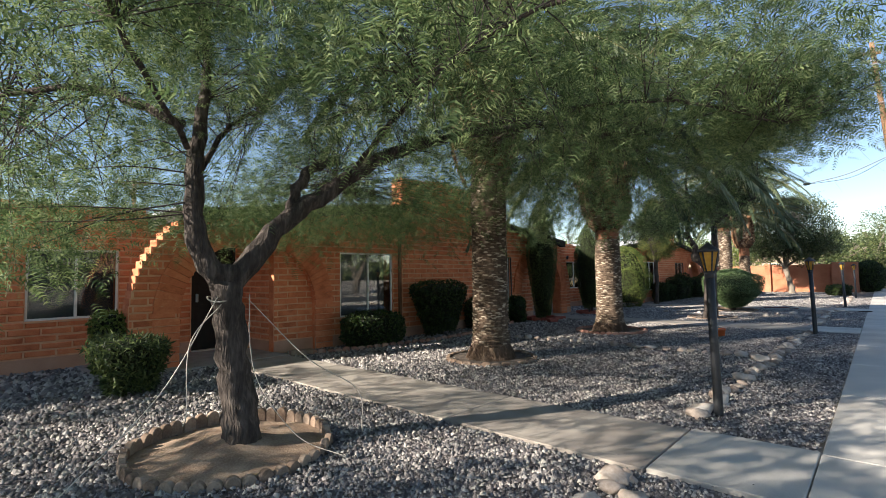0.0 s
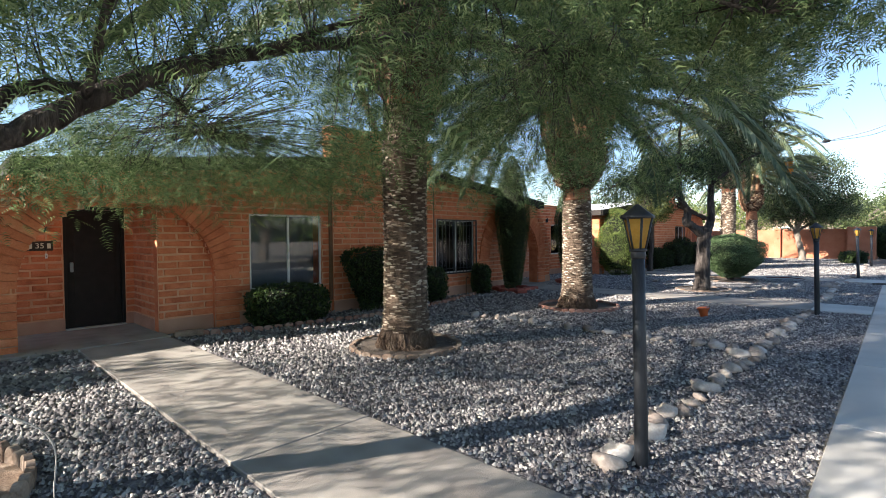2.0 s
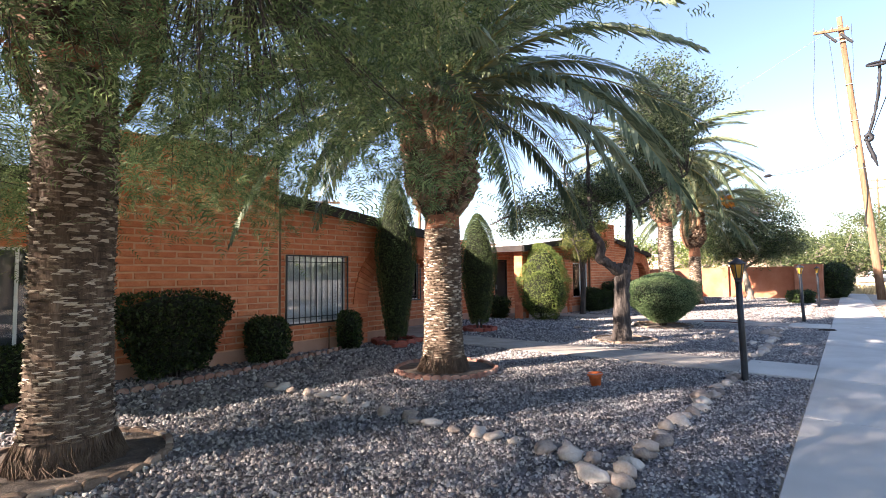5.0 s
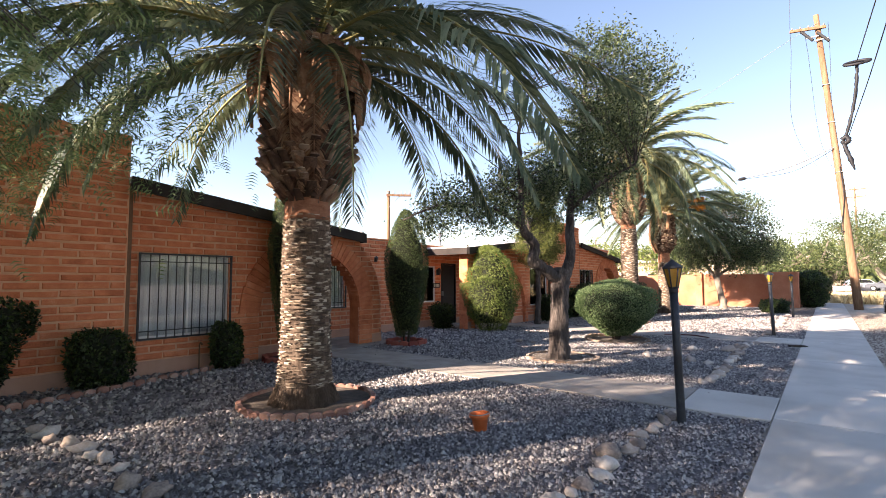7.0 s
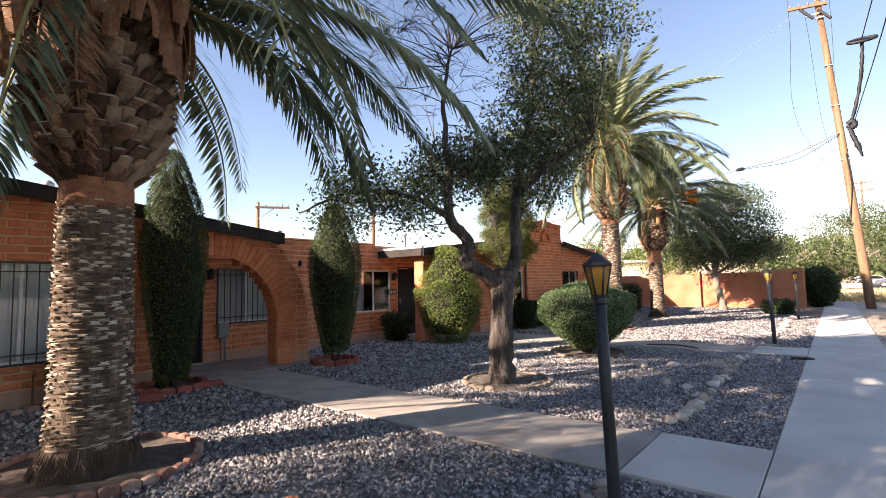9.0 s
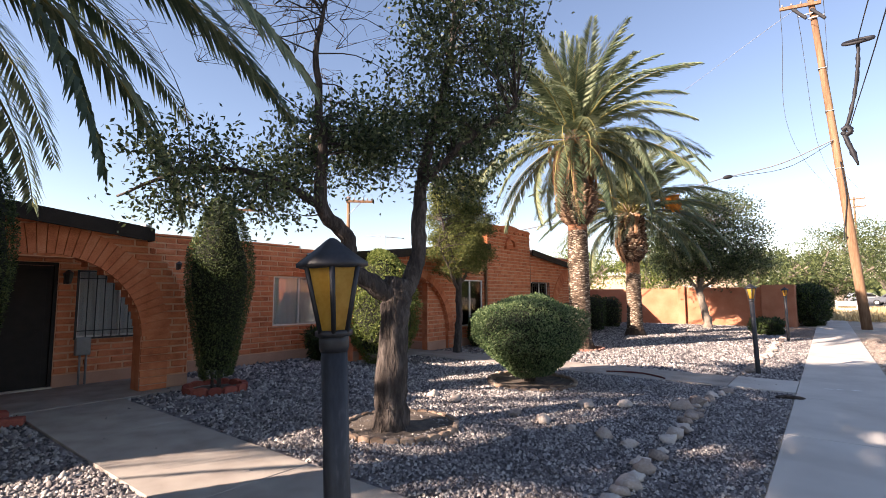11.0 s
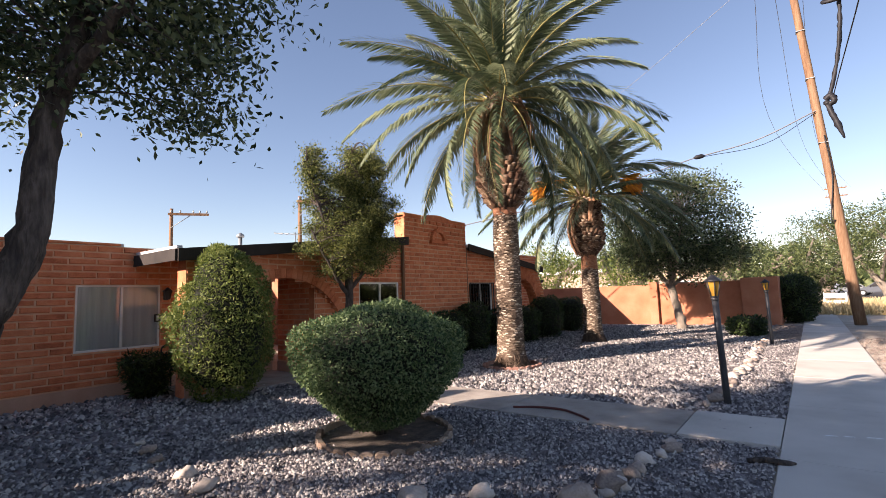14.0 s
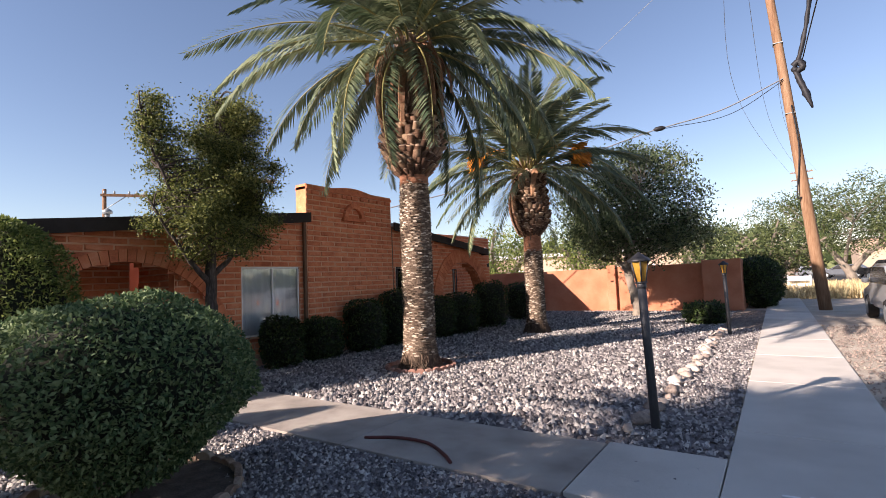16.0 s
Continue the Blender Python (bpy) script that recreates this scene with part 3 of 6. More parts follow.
    window(names[3], EAST(FACE_X, y0) @ Matrix.Translation((a, 0, 0)), b - a, WZ0, WZ1, names[4], grille=with_grille, curtain=names[5])
    return wall


def parapet(name, y0, half):
    """The tall brick gable between two house fronts, with a scalloped top and an arched ornament."""
    top = lambda u: 3.74 if abs(u) > half - 0.3 else 3.74 + 0.12 * (0.5 + 0.5 * math.cos(math.pi * abs(u) / (half - 0.3)))
    def rows(z):
        return None if z > 3.74 else [(-half, half)]
    wall = brick_wall(name, EAST(PAR_X, y0), rows, 0.34, "tall burnt-adobe brick parapet between two house fronts", limit=300)
    us = np.linspace(-half, half, 25)
    pts = [(u, 3.68) for u in us] + [(u, top(u)) for u in us[::-1]]
    part("coping", prism(pts, "y", -0.02, 0.36), CUT, wall, "worn brick coping with a shallow curve")
    n = 14
    for i in range(n):
        a = math.pi * (i + 0.5) / n
        part("ornament_brick", boxm(-0.034, 0.034, -0.085, 0.01, 0.22, 0.34, 0.006), BRICK, wall, m=Matrix.Translation((0, 0, 3.14)) @ pose(0, 0, 0, 0, 90 - math.degrees(a), 0))
    part("ornament_ledge", boxm(-0.37, 0.37, -0.09, 0.01, 3.04, 3.13, 0.008), BRICK, wall)
    for i in range(9):
        u = -half + 0.2 + i * (2 * half - 0.4) / 8
        part("vent_brick", boxm(u - 0.06, u + 0.06, -0.045, 0.005, 3.58, 3.66, 0.008), BRICK, wall, "projecting brick under the coping")
    # strips in dark colour stand in for the shaded groove between parapet and wall
    for s in (-1, 1):
        part("groove_strip", boxm(s * (half + 0.03) - 0.03, s * (half + 0.03) + 0.03, 0.02, 0.09, 0.25, 3.0, 0.008), SOFFIT, wall, "brown strip in place of the dark groove beside the parapet")
    return wall


house_front(9.3, -1, 1.45, (1.66, 3.14), 6.32, False, ROUND, ("wall_house_one", "wall_infill_one", "wall_cheek_one", "window_1", "wide sliding window with a dark insect screen in brick", False))
house_front(9.3, 1, 1.45, (1.66, 3.14), 6.32, True, ROUND, ("wall_house_two", "wall_infill_two", "wall_cheek_two", "window_2", "sliding window with curtains behind black iron bars", True))
house_front(26.9, -1, 1.42, (1.56, 2.94), 7.15, False, WIDE, ("wall_house_three", "wall_infill_three", "wall_cheek_three", "window_4", "sliding window with pale curtains in brick", True))
house_front(26.9, 1, 1.42, (1.66, 3.0), 6.45, True, ROUND, ("wall_house_four", "wall_infill_four", "wall_cheek_four", "window_5", "sliding window with curtains behind black iron bars", True))
parapet("wall_parapet_one", 9.3, 1.45)
parapet("wall_parapet_two", 26.9, 1.42)

# recessed walls behind the porches and between the houses
BZ0, BZ1, DOOR_H = snap(0.86), snap(1.95), snap(2.05)


def recessed(name, ya, yb, wins, doors, top, label):
    def rows(z):
        if z > top:
            return None
        iv = [(0, yb - ya)]
        for a, b in wins:
            if BZ0 < z < BZ1:
                iv = subtract(iv, (a - ya, b - ya))
        for a, b in doors:
            if z < DOOR_H:
                iv = subtract(iv, (a - ya, b - ya))
        return iv
    w = brick_wall(name, EAST(BACK_X, ya), rows, 0.3, label)
    return w


recessed("wall_recessed_one", -9.0, 5.2, [(1.25, 2.5)], [(3.72, 4.58)], 2.66, "recessed burnt-adobe brick wall with a door and a window")
recessed("wall_recessed_two", 13.4, 22.6, [(15.12, 16.38), (18.85, 20.2)], [(13.98, 14.84), (20.5, 21.34)], 2.66, "recessed flat-topped burnt-adobe brick wall between two houses")
recessed("wall_recessed_four", 31.2, 36.4, [(32.4, 33.7)], [(31.55, 32.4)], 3.2, "recessed burnt-adobe brick wall at the end of the row")
window("window_6", EAST(BACK_X, 1.25), 1.25, BZ0, BZ1, "sliding window mirroring the porch arch", curtain=False)
window("window_7", EAST(BACK_X, 15.12), 1.26, BZ0, BZ1, "porch window behind black iron bars", grille=True)
window("window_3", EAST(BACK_X, 18.85), 1.35, BZ0, BZ1, "wide sliding window with pale blinds in brick")
window("window_8", EAST(BACK_X, 32.4), 1.3, BZ0, BZ1, "porch window behind black iron bars", grille=True)


def front_door(name, y0, y1, label):
    d = tagged(obj(name, None, None, EAST(BACK_X, y0)), label, "door", "front doors", "structure")
    w = y1 - y0
    f = box(box(box(bmesh.new(), 0, 0.05, 0.02, 0.12, 0.0, DOOR_H), w - 0.05, w, 0.02, 0.12, 0.0, DOOR_H), 0.05, w - 0.05, 0.02, 0.12, DOOR_H - 0.05, DOOR_H)
    part("door_frame", f, DOORPAINT, d)
    leaf = part("door_leaf", boxm(0.055, w - 0.055, 0.055, 0.095, 0.03, DOOR_H - 0.055, 0.004), DOORPAINT, d, "dark security screen door")
    for z0, z1 in ((0.12, 0.95), (1.05, DOOR_H - 0.15)):
        part("door_panel", boxm(0.14, w - 0.14, 0.048, 0.056, z0, z1, 0.003), DOORPAINT, leaf)
    part("door_handle", boxm(0.085, 0.13, 0.0, 0.054, 0.98, 1.14, 0.008), STEELGREY, d, "bright metal handle")
    part("threshold", boxm(0, w, -0.06, 0.12, 0.0, 0.05, 0.006), CONCRETE, d)
    return d


front_door("door_1", 3.72, 4.58, "dark front door with a security screen in a brick porch")
front_door("door_2", 13.98, 14.84, "dark front door inside the arched porch")
front_door("door_3", 20.5, 21.34, "dark front door under the sloping porch roof")
front_door("door_4", 31.55, 32.4, "dark front door at the end of the row")

for ya, yb in ((1.9, 4.75), (13.85, 16.7), (20.1, 22.6), (31.2, 34.2)):
    tagged(part("porch_floor", boxm(BACK_X - 0.05, -8.16, ya, yb, -0.05, 0.03, 0.01), WALKCON, None), "worn concrete porch floor", "porch floor", "porch floors", "structure")

# flat roofs and backs that close the row
houses = thing("house_backs", "plain rear walls and flat pale roofs of the row of houses", "houses", kind="structure")
part("roof_flat", boxm(-17, BACK_X - 0.02, -9.0, 2.97, 2.60, 2.70), ROOF, houses)
part("roof_flat", boxm(-17, BACK_X - 0.02, 15.64, 19.56, 2.60, 2.70), ROOF, houses)
part("roof_flat", boxm(-17, BACK_X - 0.02, 33.38, 36.4, 3.10, 3.24), ROOF, houses)
part("rear_wall", boxm(-17.3, -17.0, -9.0, 36.4, 0, 2.75), STUCCO, houses)
part("end_wall", boxm(-17.0, BACK_X, -9.3, -9.0, 0, 2.75), STUCCO, houses)
part("end_wall", boxm(-17.0, BACK_X - 0.3, 36.4, 36.7, 0, 3.3), STUCCO, houses)
part("party_wall", boxm(-17.0, -8.9, 9.2, 9.4, 0, 3.0), STUCCO, houses)
part("party_wall", boxm(-17.0, -8.9, 26.8, 27.0, 0, 3.0), STUCCO, houses)
cap = thing("roof_cap", "thin weathered cap along the flat roof edge", "roof edge", kind="structure")
part("cap_strip", boxm(BACK_X - 0.3, BACK_X + 0.03, 15.7, 19.5, 2.655, 2.70, 0.008), CUT, cap)
part("cap_strip", boxm(BACK_X - 0.3, BACK_X + 0.03, -9.0, 2.9, 2.655, 2.70, 0.008), CUT, cap)

# stucco yard wall at the far end
yard = thing("wall_yard", "terracotta stucco yard wall closing the far end of the garden", "wall", kind="structure")
part("wall_panel", boxm(-17, -5.95, 39.5, 39.72, -0.1, 1.76, 0.012), STUCCO, yard)
part("pier", boxm(-5.95, -5.6, 39.34, 39.74, -0.1, 1.88, 0.012), STUCCO, yard)
part("wall_panel", boxm(-5.6, -2.35, 39.5, 39.72, -0.1, 1.8, 0.012), STUCCO, yard)
part("wall_panel", boxm(-2.35, -1.08, 39.2, 39.74, -0.1, 1.9, 0.012), STUCCO, yard)
part("return_wall", boxm(-1.3, -1.08, 39.74, 47.0, -0.1, 1.9, 0.012), STUCCO, yard)

# ---- loose gravel ----
RINGS = [(-4.08, 1.86, 0.76), (-5.02, 6.75, 0.6), (-5.0, 11.65, 0.80), (-3.95, 16.72, 0.42), (-4.05, 20.15, 0.66), (-7.8, 16.48, 0.46), (-8.0, 13.5, 0.5), (-5.35, 25.42, 0.62), (-5.6, 31.1, 0.5)]
WEDGE = np.array([[-0.5, -0.5, -0.5], [0.5, -0.5, -0.5], [0.5, 0.5, -0.5], [-0.5, 0.5, -0.5], [-0.18, -0.05, 0.5], [0.2, 0.05, 0.5]])
WEDGEF = np.array([[0, 1, 5], [0, 5, 4], [1, 2, 5], [2, 3, 4], [2, 4, 5], [3, 0, 4]])


def stones_np(rng, x0, x1, y0, y1, density, size):
    n = int((x1 - x0) * (y1 - y0) * density)
    P = np.stack([x0 + (x1 - x0) * rng.rand(n), y0 + (y1 - y0) * rng.rand(n), np.zeros(n)], -1)
    ok = np.ones(n, bool)
    for a, b in ((3.55, 4.76), (14.05, 15.33), (21.69, 22.91)):
        ok &= ~((P[:, 1] > a) & (P[:, 1] < b) & (P[:, 0] < 0) & (rng.rand(n) > 0.012))
    for cx, cy, r in RINGS:
        ok &= (P[:, 0] - cx) ** 2 + (P[:, 1] - cy) ** 2 > (r - 0.02) ** 2
    P = P[ok]
    n = len(P)
    s = size * np.exp(rng.randn(n) * 0.22)
    D = np.stack([s, s * (0.6 + 0.4 * rng.rand(n)), s * (0.45 + 0.35 * rng.rand(n))], -1)
    C = WEDGE[None] + (rng.rand(n, 6, 3) - 0.5) * 0.5
    a = rng.rand(n) * 6.283
    t = (rng.rand(n) - 0.5) * 0.9
    ca, sa, ct, st = np.cos(a), np.sin(a), np.cos(t), np.sin(t)
    z0 = np.zeros(n)
    R = np.stack([ca * ct, -sa, ca * st, sa * ct, ca, sa * st, -st, z0, ct], -1).reshape(n, 3, 3)
    P[:, 2] = D[:, 2] * 0.22 + 0.012 * rng.rand(n)
    V = np.einsum("nij,nkj->nki", R, C * D[:, None, :]) + P[:, None, :]
    F = (np.arange(n) * 6)[:, None, None] + WEDGEF[None]
    return V.reshape(-1, 3), F.reshape(-1, 3)


rng = np.random.RandomState(11)
V, F = join_np([stones_np(rng, -3.2, -1.3, 0.8, 21.7, 1280, 0.0245), stones_np(rng, -4.6, -3.2, -0.5, 21.7, 960, 0.0272), stones_np(rng, -6.2, -4.6, -1.0, 21.7, 720, 0.032), stones_np(rng, -6.2, -1.3, 22.9, 28.0, 380, 0.05), stones_np(rng, -1.3, -0.42, 1.0, 22.0, 1340, 0.0215), stones_np(rng, -1.3, -0.42, 22.0, 33.0, 600, 0.034), stones_np(rng, -8.42, -6.2, -1.0, 28.0, 270, 0.041),
                stones_np(rng, -8.4, -1.3, 28.0, 38.8, 190, 0.05), stones_np(rng, -9.9, -8.4, -1.0, 1.9, 220, 0.06), stones_np(rng, -9.9, -8.4, 16.75, 19.95, 220, 0.06)])
tagged(obj("gravel", link_mesh("gravel", V, F, GRAVEL)), "loose purple-grey crushed gravel covering the yard", "gravel", kind="stuff")
V, F = join_np([stones_np(rng, 0.82, 2.2, 8.0, 34.0, 160, 0.030), stones_np(rng, -1.3, -0.42, 33.0, 39.0, 250, 0.04)])
tagged(obj("verge_pebbles", link_mesh("verge_pebbles", V, F, ROCK)), "scattered pale pebbles on the dusty verge", "pebbles", kind="stuff")

# ---- edging rocks ----
ROCKS = []
for s in range(7):
    bm = bmesh.new()
    bmesh.ops.create_icosphere(bm, subdivisions=2, radius=1)
    for v in bm.verts:
        d = v.co.normalized()
        v.co = d * (1 + 0.55 * noise.noise(d * 1.3 + Vector((s * 7, 0, 0))) + 0.38 * noise.noise(d * 2.6 + Vector((0, s * 5, 0))))
        v.co.z = max(v.co.z, -0.45)
    me = bpy.data.meshes.new("edging_rock")
    bm.to_mesh(me)
    bm.free()
    me.materials.append(ROCK)
    for p in me.polygons:
        p.use_smooth = True
    ROCKS.append(me)
rrng = random.Random(4)


def rock_line(pts, step, size, gaps=0.0):
    P = curve_pts([(x, y, 0) for x, y in pts], 40)
    d, last = 0.0, P[0]
    for p in P[1:]:
        d += float(np.linalg.norm(p - last))
        last = p
        if d > step:
            d = rrng.uniform(-0.35, 0.15) * step
            if rrng.random() < gaps:
                continue
            s = size * 0.66 * rrng.uniform(0.6, 1.2)
            m = Matrix.LocRotScale((p[0] + rrng.uniform(-0.06, 0.06), p[1] + rrng.uniform(-0.05, 0.05), 0.3 * s), Euler((rrng.uniform(-0.2, 0.2), rrng.uniform(-0.2, 0.2), rrng.uniform(0, 6.28))),
                                   (s * rrng.uniform(0.9, 1.35), s * rrng.uniform(0.75, 1.0), s * rrng.uniform(0.6, 0.85)))
            tagged(obj("edging_rock", ROCKS[rrng.randrange(7)], None, m), "rounded pale river rock edging the gravel bed", "rock", "edging rocks")


rock_line([(-1.36, 1.2), (-1.36, 3.4)], 0.2, 0.13)
rock_line([(-1.42, 5.0), (-1.38, 7.5), (-1.33, 9.5), (-1.36, 11.5), (-1.3, 13.9)], 0.175, 0.135)
rock_line([(-6.3, 9.25), (-4.6, 9.36), (-3.4, 9.33), (-2.3, 9.36), (-1.55, 9.45)], 0.20, 0.13, 0.08)
rock_line([(-1.34, 15.5), (-1.32, 18.0), (-1.36, 20.2), (-1.28, 21.5)], 0.19, 0.125)
rock_line([(-6.6, 18.5), (-5.4, 18.3), (-4.0, 18.2), (-2.7, 17.9), (-1.6, 17.6)], 0.36, 0.125, 0.15)
rock_line([(-1.26, 23.1), (-1.18, 26.3), (-1.17, 29.5), (-1.2, 32.4)], 0.19, 0.13)
for x, y, s in ((-1.42, 3.28, 0.10), (-1.2, 3.05, 0.08), (-2.6, 18.95, 0.11), (-1.55, 19.6, 0.12), (-1.45, 20.0, 0.12), (-1.5, 9.1, 0.11), (-2.2, 19.3, 0.10)):
    tagged(obj("edging_rock", ROCKS[rrng.randrange(7)], None, Matrix.LocRotScale((x, y, 0.3 * s), Euler((0, 0, rrng.uniform(0, 6))), (s * 1.2, s * 0.9, s * 0.75))), "large pale river rock edging the gravel bed", "rock", "edging rocks")


# ---- scalloped edging ----
def scallop(w, h, t, mat):
    pts = [(-w / 2, -0.03), (w / 2, -0.03), (w / 2, h * 0.62)] + [(w / 2 * math.cos(a), h * 0.62 + h * 0.38 * math.sin(a)) for a in np.linspace(0.35, math.pi - 0.35, 6)] + [(-w / 2, h * 0.62)]
    bm = prism(pts, "y", -t / 2, t / 2)
    bmesh.ops.bevel(bm, geom=list(bm.edges), offset=0.006, segments=1, affect="EDGES")
    me = bpy.data.meshes.new("edging_block")
    bm.to_mesh(me)
    bm.free()
    me.materials.append(mat)
    return me


TAN_BLOCK, TERRA_BLOCK, RED_BLOCK, LOW_BLOCK, SUNK_BLOCK = scallop(0.105, 0.15, 0.055, TANEDGE), scallop(0.135, 0.075, 0.06, TERRA), scallop(0.2, 0.11, 0.09, REDBRICK), scallop(0.15, 0.10, 0.06, TANEDGE), scallop(0.15, 0.06, 0.06, TANEDGE)
BED_BLOCK = scallop(0.14, 0.085, 0.05, TERRA)


def ring(cx, cy, r, me, w, label, squash=1.0, soil_z=0.02, a0=0.0, a1=6.283, sunk=0.0, mound=0.03):
    t = thing("planting_ring", label, "edging ring", "edging rings", m=pose(cx, cy, 0))
    n = int(r * (a1 - a0) / (w * 1.02))
    for i in range(n):
        a = a0 + (a1 - a0) * i / n
        obj("edging_block", me, t, pose(r * math.cos(a), r * squash * math.sin(a), rrng.uniform(-0.012, 0.006) - sunk * (0.5 + 0.5 * math.cos(a + 0.4)), rrng.uniform(-6, 6), rrng.uniform(-3, 3), math.degrees(a) + 90 + rrng.uniform(-5, 5)))
    V = [(0, 0, soil_z + mound)]
    k = 28
    for q in (0.5, 0.97):
        V += [(q * r * math.cos(6.283 * i / k), q * r * squash * math.sin(6.283 * i / k), soil_z + (mound - 0.03) * max(0, 1 - q * 1.3) + 0.03 * noise.noise(Vector((i, q * 9, cx)))) for i in range(k)]
    F = [(0, 1 + i, 1 + (i + 1) % k) for i in range(k)] + [(1 + i, 1 + k + i, 1 + k + (i + 1) % k, 1 + (i + 1) % k) for i in range(k)]
    obj("soil", link_mesh("soil", V, F, EARTH if me is TAN_BLOCK else DARKSOIL, True), t, None, "bare reddish earth" if me is TAN_BLOCK else "dark gritty earth")
    return t


ring(-4.08, 1.86, 0.78, TAN_BLOCK, 0.105, "raised ring of tan scalloped blocks round the mesquite", sunk=0.08, mound=0.13)
ring(-5.02, 6.75, 0.74, SUNK_BLOCK, 0.15, "sunken ring of worn tan blocks round a palm")
ring(-5.0, 11.65, 0.80, TERRA_BLOCK, 0.135, "low ring of terracotta scalloped blocks round a palm")
ring(-3.95, 16.72, 0.66, SUNK_BLOCK, 0.15, "sunken ring of worn tan blocks round the tree")
ring(-4.05, 20.15, 0.74, LOW_BLOCK, 0.15, "sunken ring of worn tan blocks round the clipped shrub", sunk=0.05)
ring(-7.8, 16.48, 0.44, RED_BLOCK, 0.2, "small ring of red edging bricks round a cypress")
ring(-8.0, 13.45, 0.48, RED_BLOCK, 0.2, "small ring of red edging bricks round a cypress")
ring(-5.35, 25.42, 0.6, TERRA_BLOCK, 0.135, "sunken ring of terracotta blocks round a palm", soil_z=0.0)
bed = thing("bed_edging", "wavy row of scalloped blocks edging the bed along the wall", "edging", "edging rings")
P = curve_pts([(-8.3, 4.85, 0), (-7.8, 5.6, 0), (-7.4, 8.1, 0), (-7.6, 10.1, 0), (-8.3, 12.7, 0)], 60)
d, last = 0.0, P[0]
for p in P[1:]:
    d += float(np.linalg.norm(p - last))
    if d > 0.145:
        a = math.degrees(math.atan2(p[1] - last[1], p[0] - last[0]))
        obj("edging_block", BED_BLOCK, bed, pose(p[0], p[1], rrng.uniform(-0.02, 0), rrng.uniform(-8, 8), 0, a + rrng.uniform(-6, 6)))
        d = 0.0
    last = p


# ---- garden lamps ----
def lamp_post():
    t = thing("garden_lamp", "black post lantern with amber glass standing in gravel", "lamp", "garden lamps")
    V, F = tube_np([(0, 0, -0.15), (0, 0, 0.03), (0, 0, 0.7), (0, 0, 1.36)], [0.046, 0.044, 0.041, 0.041], 14)
    obj("post", link_mesh("post", V, F, POSTPAINT, True), t)
    V, F = tube_np([(0, 0, 1.36), (0, 0, 1.375), (0, 0, 1.39), (0, 0, 1.42)], [0.043, 0.047, 0.047, 0.044], 14)
    obj("collar", link_mesh("collar", V, F, BLACKPAINT, True), t)
    zb, zt, wb, wt = 1.42, 1.625, 0.046, 0.088
    V, F = tube_np([(0, 0, zb - 0.014), (0, 0, zb - 0.01), (0, 0, zb + 0.004), (0, 0, zb + 0.008)], [0.05, 0.058, 0.058, 0.05], 6)
    obj("lantern_base", link_mesh("lantern_base", V, F, BLACKPAINT), t)
    for k in range(6):
        a = radians(60 * k)
        ca, sa = math.cos(a), math.sin(a)
        V, F = tube_np([(wb * ca, wb * sa, zb), (wt * ca, wt * sa, zt)], [0.0075, 0.009], 5)
        obj("corner_bar", link_mesh("corner_bar", V, F, BLACKPAINT), t)
        b = radians(60 * k + 60)
        cb, sb = math.cos(b), math.sin(b)
        q = lambda w, z, u, s_: ((w * ca * (1 - u) + w * cb * u) * s_, (w * sa * (1 - u) + w * sb * u) * s_, z)
        V = [q(wb, zb + 0.006, 0.1, 1), q(wb, zb + 0.006, 0.9, 1), q(wt, zt - 0.004, 0.9, 1), q(wt, zt - 0.004, 0.1, 1)]
        V += [(x * 0.95, y * 0.95, z) for x, y, z in V]
        obj("glass_pane", link_mesh("glass_pane", V, [(0, 1, 2, 3), (7, 6, 5, 4), (0, 4, 5, 1), (1, 5, 6, 2), (2, 6, 7, 3), (3, 7, 4, 0)], AMBER), t, None, "rippled amber glass")
    V, F = tube_np([(0, 0, zt - 0.006), (0, 0, zt), (0, 0, zt + 0.012), (0, 0, zt + 0.045), (0, 0, zt + 0.075), (0, 0, zt + 0.085), (0, 0, zt + 0.092)], [0.09, 0.112, 0.112, 0.066, 0.03, 0.018, 0.006], 6)
    obj("lantern_cap", link_mesh("lantern_cap", V, F, BLACKPAINT), t, None, "flared black metal cap")
    V, F = tube_np([(0, 0, zb), (0, 0, zb + 0.05), (0, 0, zb + 0.11), (0, 0, zb + 0.13)], [0.016, 0.016, 0.03, 0.012], 10)
    obj("bulb", link_mesh("bulb", V, F, WHITEPAINT, True), t)
    return t


lamp = lamp_post()
lamp.matrix_basis = pose(-1.26, 5.42, 0, 0, -1.0, 8)
copy_thing(lamp, pose(-1.15, 13.52, 0, 1.5, -1.6, 20) @ Matrix.Scale(1.0, 4))
copy_thing(lamp, pose(-1.06, 23.52, 0, 1.2, -1.4, -12))
copy_thing(lamp, pose(-1.0, 31.6, 0, 0, -0.8, 30))


